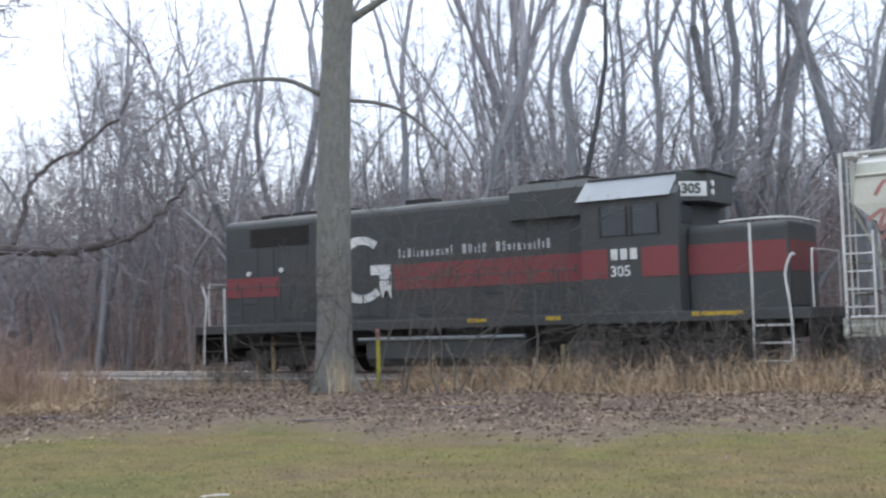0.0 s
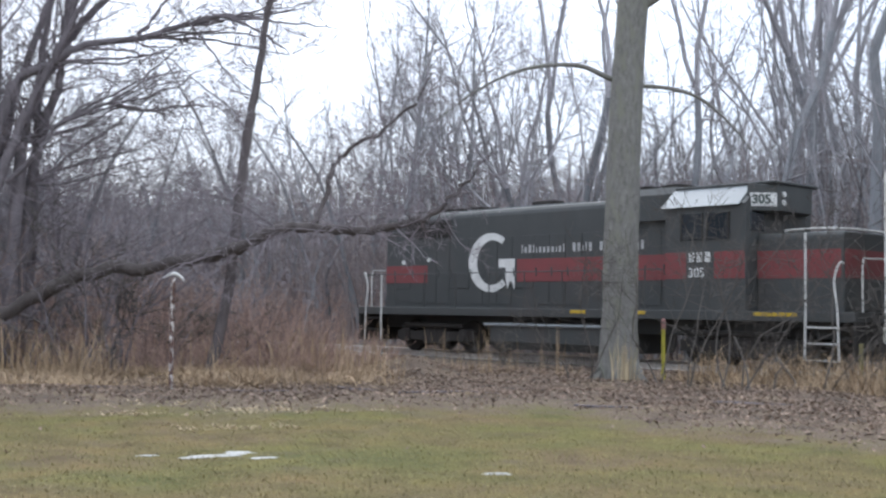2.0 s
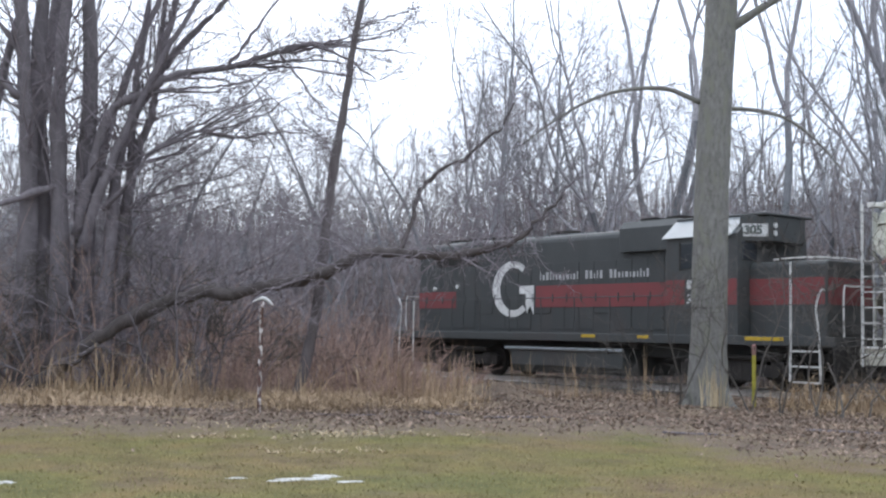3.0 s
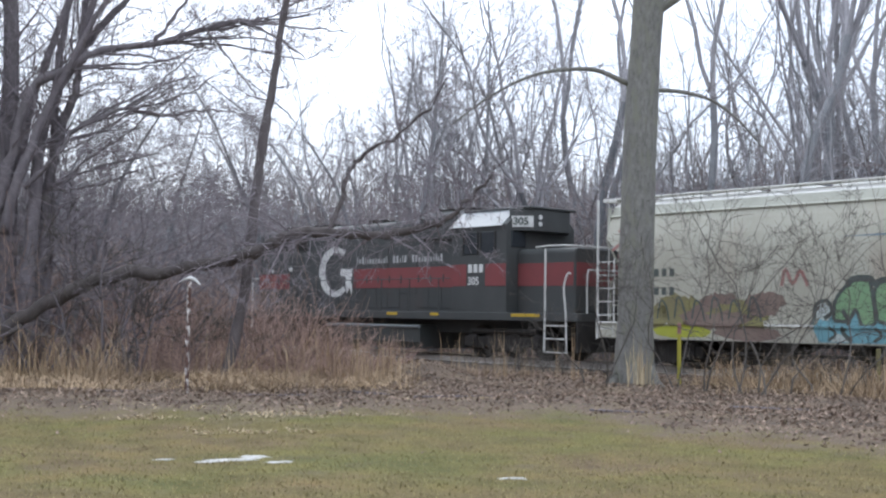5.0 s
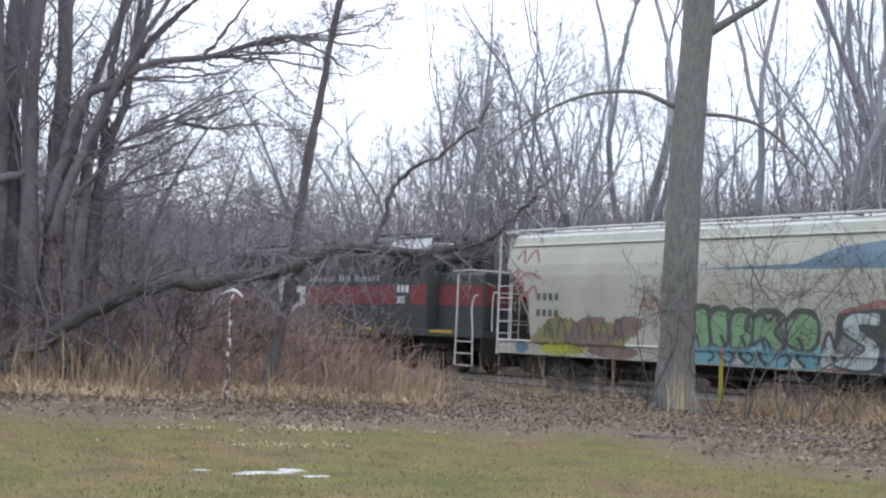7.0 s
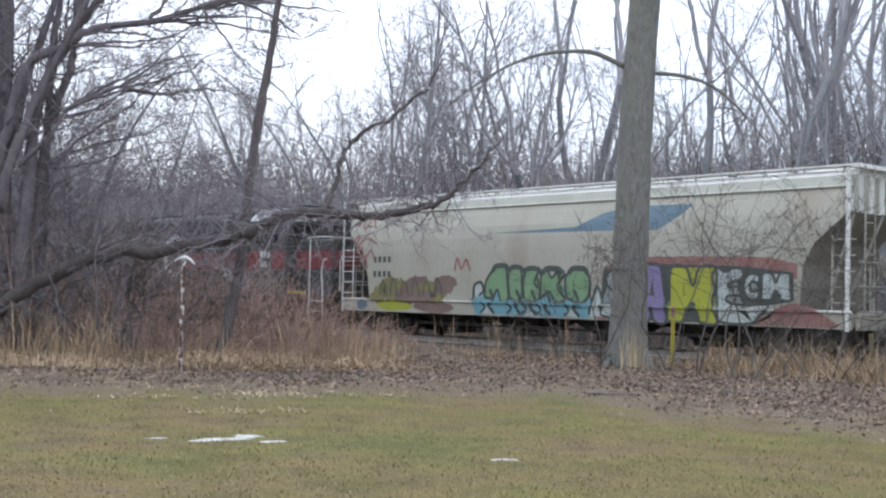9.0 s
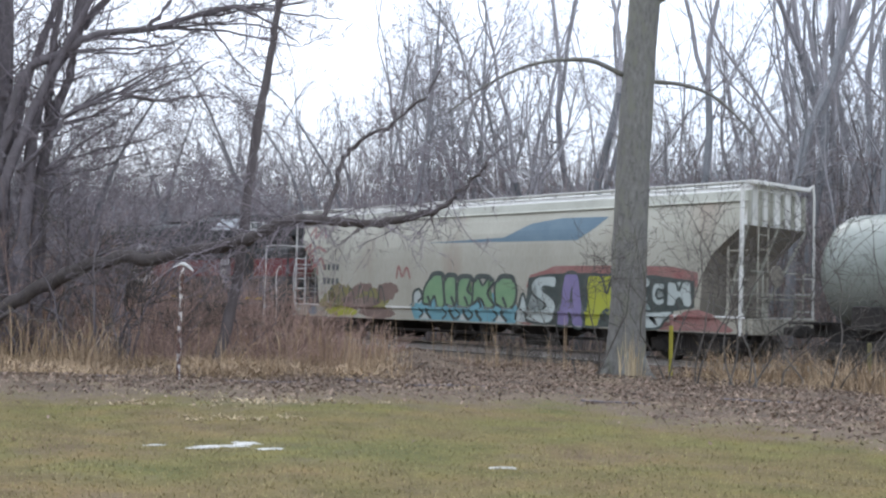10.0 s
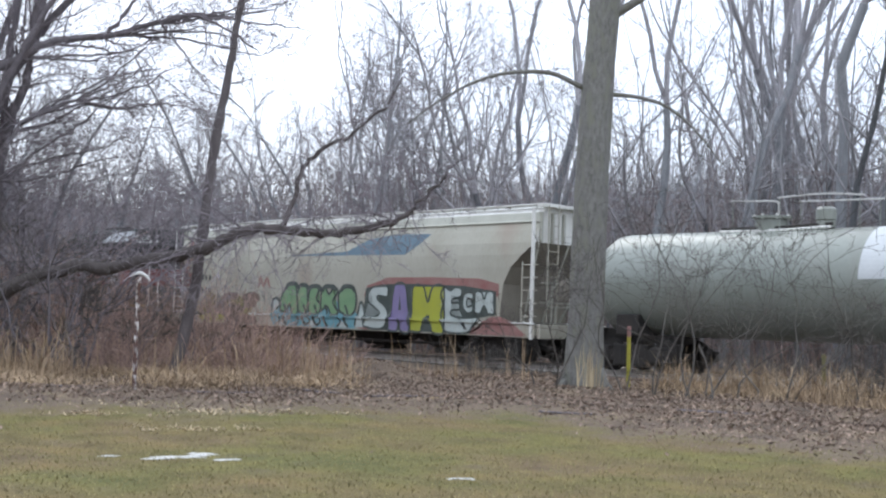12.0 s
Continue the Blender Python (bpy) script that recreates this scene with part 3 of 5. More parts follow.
def hopper_car():
    car = thing("covered_hopper_car", "cream covered hopper car with colourful graffiti along its side", "freight car")
    X0, X1 = 12.45, 31.6

    def left_end(z):
        return float(np.interp(z, [1.17, 2.25, 2.74, 3.1, 3.44], [13.92, 13.8, 13.52, 13.1, 12.69]))

    def right_end(z):
        return X0 + X1 - left_end(z)
    # body skin from sill to ridge and over
    half = [(z, y) for z, y in HOP_SIDE if z >= 1.17]
    prof = [(y, z) for z, y in half] + [(-y, z) for z, y in reversed(half)]
    roof, skins, eaves = Geo(), (Geo(), Geo()), (Geo(), Geo())
    cols = 14
    for i in range(len(prof) - 1):
        (ya, za), (yb, zb) = prof[i], prof[i + 1]
        s = 0 if ya + yb < 0 else 1
        tgt = roof if min(za, zb) >= 4.25 else (eaves[s] if min(za, zb) >= 3.99 else skins[s])
        for k in range(cols):
            fa, fb = k / cols, (k + 1) / cols
            base = len(tgt.v)
            for y, z in ((ya, za), (yb, zb)):
                for f in (fa, fb):
                    tgt.v.append(Vector((left_end(z) + (right_end(z) - left_end(z)) * f, y, z)))
            tgt.f.append((base, base + 1, base + 3, base + 2))
    for skin, eave in zip(skins, eaves):
        part("body_side", skin, M_HOP, car)
        part("eave", eave, M_HOPLEDGE, car, "grey-green eave strip")
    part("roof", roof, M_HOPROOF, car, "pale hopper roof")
    # slope sheets and end bulkheads
    for side, fn in (("l", left_end), ("r", right_end)):
        s, b = Geo(), Geo()
        for i in range(len(half) - 1):
            (za, ya), (zb, yb) = half[i], half[i + 1]
            tgt = s if zb <= 3.45 else b
            base = len(tgt.v)
            tgt.v += [Vector((fn(za), ya, za)), Vector((fn(za), -ya, za)), Vector((fn(zb), -yb, zb)), Vector((fn(zb), yb, zb))]
            tgt.f.append((base, base + 1, base + 2, base + 3))
        part("slope_sheet", s, M_RUST, car, "rusty brown slope sheet")
        blk = part("end_bulkhead", b, M_HOPROOF, car, "pale fluted end bulkhead")
        way = -1 if side == "l" else 1
        xe = fn(3.5)
        for y in (-1.2, -0.72, -0.24, 0.24, 0.72, 1.2):
            q = Geo()
            a, c = sorted((xe, xe + way * 0.1))
            q.box(a, c, y - 0.035, y + 0.035, 3.45, 4.3, 0.008)
            part("rib", q, M_HOPLEDGE, blk)
        q = Geo()
        a, c = sorted((xe - way * 0.02, xe + way * 0.2))
        q.box(a, c, -1.3, 1.3, 4.44, 4.54, 0.01)
        part("end_walk", q, M_HOPROOF, car)
        q = Geo()
        a, c = sorted((xe + way * 0.2, xe + way * 0.32))
        q.box(a, c, -1.45, 1.45, 0.75, 1.15, 0.02)
        q.box(min(xe - way * 1.4, xe + way * 0.2), max(xe - way * 1.4, xe + way * 0.2), -0.3, 0.3, 0.8, 1.12, 0.02)
        part("end_sill", q, M_HOP, car)
        # diagonal braces under the slope sheet, a brake rig and crossing rails
        for y in (-1.3, 0, 1.3):
            bar(car, [(xe + way * 0.06, y, 3.4), (xe - way * 0.9, y * 0.6, 1.2)], 0.035, M_HOPLEDGE, "brace")
        for z in (2.3, 1.75):
            bar(car, [(xe + way * 0.25, -1.4, z), (xe + way * 0.25, 1.4, z)], 0.018, M_HOPLEDGE)
        for y in (-0.9, 0.9):
            bar(car, [(xe + way * 0.25, y, 1.1), (xe + way * 0.25, y, 2.3)], 0.02, M_HOPLEDGE, "post")
        bar(car, [(xe + way * 0.22, 1.42, 0.75), (xe + way * 0.22, 1.42, 4.3), (xe + way * 0.18, 1.27, 4.52)], 0.03, M_HOPROOF, "corner_post")
        q = Geo()
        q.disc(xe + way * 0.34, -0.45, 2.2, 0.27, 0.04, 20, "x")
        q.disc(xe + way * 0.30, -0.45, 2.2, 0.05, 0.1, 10, "x")
        part("brake_wheel", q, M_RUST, car)
        coupler(car, xe + way * 0.3, way)
        # side ladder: two stiles and rungs
        paint = M_RAILS_W if way < 0 else M_HOP
        lad = part("ladder", Geo_post(xe + way * 0.22 - (0.2 if way > 0 else 0), -1.48, 0.72, 4.5 if way < 0 else 4.4, 0.035 if way < 0 else 0.055), paint if way < 0 else M_HOPROOF, car, "end ladder")
        inner = xe - way * 0.36
        part("stile", Geo_post(inner, -1.48, 0.78, 2.9, 0.025), paint, lad)
        for z in [1.0 + 0.36 * k for k in range(6)]:
            q = Geo()
            q.tube([(xe + way * 0.22, -1.49, z), (inner, -1.49, z)], [0.018, 0.018], 6)
            part("rung", q, paint, lad)
        # end ladder above, on the bulkhead
        for y in (-1.05, -0.62):
            part("stile", Geo_post(xe + way * 0.2, y, 1.2, 4.5, 0.02), paint, lad)
        for z in [1.4 + 0.36 * k for k in range(9)]:
            q = Geo()
            q.tube([(xe + way * 0.2, -1.05, z), (xe + way * 0.2, -0.62, z)], [0.014, 0.014], 6)
            part("rung", q, paint, lad)
        # steps on the far corner
        for z in (1.35, 1.8, 2.2):
            bar(car, [(xe + way * 0.22, 1.42, z), (xe - way * 0.3, 1.42, z)], 0.018, M_HOPROOF, "grab_iron")
        # crossover platform beside the coupler and its brackets
        q = Geo()
        a, c = sorted((xe + way * 0.02, xe + way * 0.34))
        q.box(a, c, -0.75, 0.75, 1.62, 1.66, 0.008)
        plat = part("brake_platform", q, M_HOPLEDGE, car)
        for y in (-0.65, 0.65):
            q = Geo()
            q.tube([(xe + way * 0.18, y, 1.62), (xe + way * 0.18, y, 1.15)], [0.03, 0.03], 6)
            part("bracket", q, M_HOPLEDGE, plat)
        truck(car, xe - way * 1.7, 1.73, 0.42, False)
    # side sills with a ledge whose highlight is painted in as a paler colour
    for s in (-1, 1):
        g = Geo()
        g.box(X0 + 0.1, X1 - 0.1, s * 1.47 - 0.03, s * 1.47 + 0.03, 0.76, 1.14, 0.006)
        part("side_sill", g, M_HOP, car)
        g = Geo()
        g.box(X0 + 0.1, X1 - 0.1, s * 1.5 - 0.05, s * 1.5 + 0.03, 1.14, 1.19, 0.008)
        part("sill_ledge", g, M_HOPROOF, car, "ledge along the sill, its highlight painted pale")
    # discharge bays
    for k in range(4):
        xc = 17.0 + k * 3.3
        bm = bmesh.new()
        bmesh.ops.create_cone(bm, cap_ends=True, segments=4, radius1=0.55, radius2=1.9, depth=0.75, matrix=Matrix.Translation((xc, 0, 0.62)) @ Matrix.Rotation(radians(45), 4, "Z"))
        g = Geo()
        g.take(bm)
        g.box(xc - 0.45, xc + 0.45, -0.5, 0.5, 0.16, 0.3, 0.02)
        part("discharge_bay", g, M_UNDER, car)
    g = Geo()
    g.box(X0 + 1.5, X1 - 1.5, -0.25, 0.25, 0.62, 0.95, 0.02)
    part("centre_sill", g, M_UNDER, car)
    g = Geo()
    g.box(16, 28, -1.2, -1.12, 0.42, 0.5, 0.01)
    part("pipe", g, M_UNDER, car)
    # roof hatches, running boards
    for k in range(10):
        g = Geo()
        g.box(13.6 + k * 1.75, 14.9 + k * 1.75, -0.3, 0.3, 4.49, 4.60, 0.03)
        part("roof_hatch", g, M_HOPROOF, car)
    for y in (-0.82, 0.82):
        g = Geo()
        g.box(X0 + 0.2, X1 - 0.2, y - 0.2, y + 0.2, 4.53, 4.57, 0.008)
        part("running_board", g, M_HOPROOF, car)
        for k in range(18):
            x = X0 + 0.6 + k * 1.05
            bar(car, [(x, y, 4.44), (x, y, 4.54)], 0.02, M_HOPLEDGE, "bracket")
    # body seams
    for x in (17.2, 20.9, 24.6, 28.2):
        plate(car, "weld_seam", [(x, 1.2), (x + 0.03, 1.2), (x + 0.03, 3.9), (x, 3.9)], hop_y, M_HOPLEDGE, depth=0.004)
    graffiti(car)
    return car


def Geo_post(x, y, z0, z1, r):
    g = Geo()
    g.tube([(x, y, z0), (x, y, z1)], [r, r], 8)
    return g


def stroke(car, pts, wide, material, lift, name="paint_stroke"):
    """A sprayed line of even width along (x, z) points."""
    p = [Vector((x, 0, z)) for x, z in pts]
    p = smooth_path(p, 4)
    a, b = [], []
    for i, q in enumerate(p):
        d = (p[min(i + 1, len(p) - 1)] - p[max(i - 1, 0)]).normalized()
        nrm = Vector((-d.z, 0, d.x)) * wide / 2
        a.append(q + nrm)
        b.append(q - nrm)
    g = Geo()
    for q in a + b:
        y = hop_y(q.z) if q.z > 1.2 else -1.506
        if 1.12 < q.z < 1.21:
            y = -1.556
        g.v.append(Vector((q.x, y - lift, q.z)))
    n = len(a)
    g.f = [(i, i + 1, n + i + 1, n + i) for i in range(n - 1)]
    return part(name, g, material, car)


def patch(car, name, outline, material, lift, label=""):
    """Paint that runs over body, ledge and sill, in three bands."""
    for lo, hi, y in ((1.195, 9, hop_y), (1.135, 1.195, -1.552), (0, 1.135, -1.502)):
        bm = bmesh.new()
        vs = [bm.verts.new((x, 0, z)) for x, z in outline]
        bm.faces.new(vs)
        bmesh.ops.triangulate(bm, faces=bm.faces[:])
        for zc, up in ((lo, False), (hi, True)):
            bmesh.ops.bisect_plane(bm, geom=bm.verts[:] + bm.edges[:] + bm.faces[:], plane_co=(0, 0, zc), plane_no=(0, 0, 1 if up else -1), clear_outer=True)
        if callable(y):
            for zc in (1.5, 1.9, 2.3, 2.7, 3.0, 3.2, 3.35, 3.5, 3.65, 3.8):
                bmesh.ops.bisect_plane(bm, geom=bm.verts[:] + bm.edges[:] + bm.faces[:], plane_co=(0, 0, zc), plane_no=(0, 0, 1))
        if not bm.faces:
            bm.free()
            continue
        for q in bm.verts:
            q.co.y = (y(q.co.z) if callable(y) else y) - lift
        bmesh.ops.recalc_face_normals(bm, faces=bm.faces[:])
        g = Geo()
        g.take(bm)
        part(name, g, material, car, label)


def blob(cx, cz, rx, rz, wob=0.12, n=40, seed=0, rag=0.13):
    r = random.Random(seed)
    ph = r.uniform(0, 6)
    return [(cx + rx * (1 + wob * math.sin(3 * a + ph) + r.uniform(-rag, rag)) * math.cos(a), cz + rz * (1 + wob * math.sin(2 * a + ph * 2) + r.uniform(-rag, rag)) * math.sin(a)) for a in (2 * math.pi * k / n for k in range(n))]


LETTERS = {
    "A": [(0, 0), (0.12, 0.55), (0.26, 1), (0.74, 1), (0.88, 0.55), (1, 0), (0.62, 0), (0.52, 0.26), (0.44, 0)],
    "M": [(0, 0), (0.02, 0.5), (0.05, 1), (0.36, 1), (0.5, 0.66), (0.64, 1), (0.95, 1), (0.98, 0.5), (1, 0), (0.68, 0), (0.64, 0.12), (0.5, 0.36), (0.36, 0.12), (0.32, 0)],
    "E": [(0.06, 0.22), (0.0, 0.42), (0.08, 0.62), (0.0, 0.82), (0.10, 1.0), (0.28, 0.93), (0.44, 1.0), (0.62, 0.96), (0.60, 0.80), (0.38, 0.74), (0.34, 0.66), (0.54, 0.66), (0.56, 0.52),
          (0.34, 0.50), (0.30, 0.42), (0.42, 0.36), (0.74, 0.34), (1.10, 0.36), (1.12, 0.26), (0.98, 0.16), (0.86, 0.03), (0.5, 0.0), (0.18, 0.04)],
    "S": [(0.02, 0.06), (0.0, 0.28), (0.34, 0.26), (0.58, 0.32), (0.62, 0.42), (0.20, 0.62), (0.16, 0.82), (0.34, 0.97), (0.66, 1.0), (0.98, 0.98), (0.96, 0.76), (0.62, 0.78), (0.56, 0.70), (0.92, 0.50),
          (1.0, 0.24), (0.86, 0.04), (0.5, 0.0)],
    "C": [(0.95, 0.1), (0.5, 0), (0.08, 0.2), (0, 0.55), (0.15, 0.9), (0.55, 1), (0.95, 0.92), (0.9, 0.66), (0.5, 0.7), (0.36, 0.5), (0.5, 0.3), (0.92, 0.36)],
}


def letter_piece(car, ch, x0, z0, w, h, fill, lift):
    """One fat sprayed letter with a dark outline, set to its width and height."""
    line = [(x0 + x * w, z0 + z * h) for x, z in LETTERS[ch]]
    patch(car, "graffiti_letter", line, fill, lift)
    stroke(car, line + line[:1], 0.065, P_BLK, lift + 0.008, "letter_outline")
    if ch == "A":
        patch(car, "letter_slit", [(x0 + x * w, z0 + z * h) for x, z in ((0.44, 0.45), (0.56, 0.45), (0.51, 0.8))], P_BLK, lift + 0.006)


def graffiti(car):
    # blue wedge high on the side
    patch(car, "blue_shape", [(19.6, 3.22), (23.1, 3.32), (24.1, 3.70), (25.3, 3.83), (27.0, 3.80), (26.6, 3.5), (26.0, 3.17), (23, 3.19)], P_BLUE, 0.006, "faded blue painted wedge")
    # red tag strokes at the leading end
    for k, pts in enumerate((((13.1, 3.6), (13.3, 3.9), (13.5, 3.5), (13.8, 3.9), (14.1, 3.5)), ((12.95, 3.1), (13.3, 3.3), (13.2, 2.9), (13.7, 3.2), (14.3, 3.0)),
                             ((13.2, 2.7), (13.5, 2.9), (13.6, 2.5), (14.0, 2.8), (14.2, 2.4)), ((13.4, 2.4), (13.7, 2.6), (13.8, 2.2)), ((18.2, 2.1), (18.3, 2.5), (18.5, 2.15), (18.7, 2.45), (18.9, 2.1)))):
        stroke(car, pts, 0.085, P_RED, 0.008)
    # car marks as bars
    for zz, n, w in ((2.38, 4, 0.15), (1.90, 4, 0.15)):
        for k in range(n):
            patch(car, "mark_bar", rect(14.15 + k * 0.25, 14.15 + k * 0.25 + w, zz, zz + 0.2), P_BLK, 0.006)
    # low washes of colour towards the leading end
    for k, (x, z, rx, rz, m) in enumerate(((14.6, 1.35, 0.55, 0.3, P_OLIVE), (15.3, 1.5, 0.7, 0.42, P_OLIVE), (15.9, 1.3, 0.6, 0.3, P_MAROON), (16.4, 1.62, 0.6, 0.36, P_MAROON), (17.1, 1.4, 0.85, 0.36, P_OLIVE),
                                           (17.7, 1.66, 0.5, 0.34, P_MAROON), (16.6, 1.28, 0.7, 0.2, P_MAROON))):
        patch(car, "wash", blob(x, z, rx, rz, 0.14, seed=50 + k, rag=0.2), m, 0.004 + 0.0007 * k, "mottled sprayed wash")
    for k in range(6):
        x = 14.5 + k * 0.55
        stroke(car, [(x, 1.3), (x + 0.12, 1.75 + 0.1 * (k % 2)), (x + 0.3, 1.6), (x + 0.38, 1.25)], 0.05, P_BLK, 0.012)
    patch(car, "wash", blob(13.6, 0.97, 0.28, 0.17, 0.05, seed=4), P_BLUE, 0.007)
    patch(car, "wash", blob(15.3, 0.97, 0.85, 0.17, 0.05, seed=5), P_LIME, 0.007)
    patch(car, "wash", blob(17.3, 0.95, 0.9, 0.18, 0.05, seed=6), P_MAROON, 0.008)
    # first piece: tall green forms over teal with thick black edges; no letter can be made out
    patch(car, "wash", [(19.2, 0.80), (23.75, 0.80), (23.8, 1.25), (23.3, 1.62), (22.0, 1.72), (20.6, 1.66), (19.7, 1.72), (19.25, 1.45), (19.05, 1.1)], P_TEAL, 0.008, "teal sprayed ground of the graffiti")
    forms = ([(19.55, 1.30), (19.62, 1.80), (20.05, 2.22), (20.42, 2.22), (20.52, 1.75), (20.55, 1.25), (20.25, 1.20), (20.1, 1.55), (19.9, 1.30)],
             [(20.62, 1.30), (20.55, 1.9), (20.72, 2.18), (21.05, 2.16), (21.12, 1.7), (21.05, 1.25)],
             [(21.2, 1.25), (21.18, 1.85), (21.35, 2.14), (21.75, 2.12), (21.62, 1.75), (21.85, 1.55), (21.7, 1.22)],
             [(21.85, 1.3), (21.9, 2.0), (22.1, 2.14), (22.3, 1.9), (22.55, 2.12), (22.78, 2.0), (22.5, 1.65), (22.8, 1.3), (22.45, 1.22), (22.2, 1.5)],
             [(22.85, 1.35), (22.82, 1.9), (23.1, 2.12), (23.5, 2.14), (23.72, 1.85), (23.66, 1.4), (23.35, 1.2)])
    for k, form in enumerate(forms):
        line = [(x, z) for x, z in form]
        patch(car, "green_form", line, P_GREEN, 0.011 + 0.0006 * k, "green bulging painted form")
        stroke(car, line + line[:1], 0.085, P_BLK, 0.018 + 0.0006 * k)
        top = sorted(line, key=lambda q: -q[1])[:2]
        xa, xb = sorted((top[0][0], top[1][0]))
        stroke(car, [(xa - 0.16, top[0][1] - 0.12), (xa, top[0][1] + 0.02), (xb, top[1][1] + 0.03), (xb + 0.14, top[1][1] - 0.1)], 0.15, P_BLK, 0.022 + 0.0006 * k)
        x = (line[0][0] + line[-1][0]) / 2
        stroke(car, [(x + 0.05, 1.55), (x + 0.2, 1.25), (x + 0.08, 1.05), (x + 0.3, 0.84)], 0.10, P_BLK, 0.021)
        stroke(car, [(x - 0.3, 1.2), (x - 0.1, 1.0), (x - 0.28, 0.85)], 0.07, P_BLK, 0.02)
    for x0 in (19.5, 21.3, 22.9):
        patch(car, "form", [(x0, 0.82), (x0 + 0.14, 1.02), (x0 + 0.3, 0.98), (x0 + 0.48, 0.82)], P_PALE, 0.013)
    # curl before it, small peaked form after it
    patch(car, "form", blob(19.3, 1.5, 0.2, 0.22, 0.1, seed=8), P_PALE, 0.012)
    stroke(car, [(19.05, 1.2), (19.1, 1.65), (19.4, 1.75), (19.5, 1.5), (19.3, 1.35)], 0.09, P_BLK, 0.018)
    patch(car, "form", [(23.75, 0.85), (23.82, 1.3), (23.97, 1.62), (24.12, 1.35), (24.2, 0.85)], P_PALE, 0.012)
    stroke(car, [(23.74, 0.9), (23.82, 1.3), (23.98, 1.68), (24.14, 1.35), (24.2, 1.0)], 0.085, P_BLK, 0.016)
    # red cloud along the top of the second piece, dark ground under it
    patch(car, "wash", [(24.1, 1.85), (24.25, 2.2), (24.9, 2.36), (25.2, 2.46), (26.3, 2.38), (27.3, 2.46), (28.4, 2.36), (29.3, 2.42), (30.1, 2.26), (30.1, 1.9)], P_RED, 0.005, "red sprayed halo")
    patch(car, "wash", [(24.2, 0.80), (24.1, 1.35), (24.2, 2.12), (25.0, 2.24), (26.4, 2.26), (28.7, 2.2), (30.0, 2.05), (30.0, 1.38), (28.9, 1.2), (28.0, 0.80)], P_BLK, 0.007, "black shadow round the letters")
    patch(car, "wash", [(28.95, 0.79), (29.1, 1.0), (29.4, 0.98), (29.7, 1.28), (30.1, 1.34), (30.6, 1.2), (31.2, 0.85), (31.1, 0.79)], P_RED, 0.006)
    patch(car, "wash", blob(24.2, 0.92, 0.42, 0.13, 0.05, seed=16), P_RED, 0.009)
    for ch, x0, w, z0, h, fill in (("S", 24.15, 1.15, 0.82, 1.36, P_PALE), ("A", 25.36, 1.0, 0.80, 1.42, P_PURPLE), ("M", 26.40, 1.5, 0.80, 1.37, P_LIME),
                                   ("E", 27.72, 1.42, 0.80, 1.36, P_PALE), ("C", 28.66, 0.44, 1.40, 0.62, P_PALE), ("M", 29.14, 0.8, 1.40, 0.62, P_PALE)):
        letter_piece(car, ch, x0, z0, w, h, fill, 0.016)


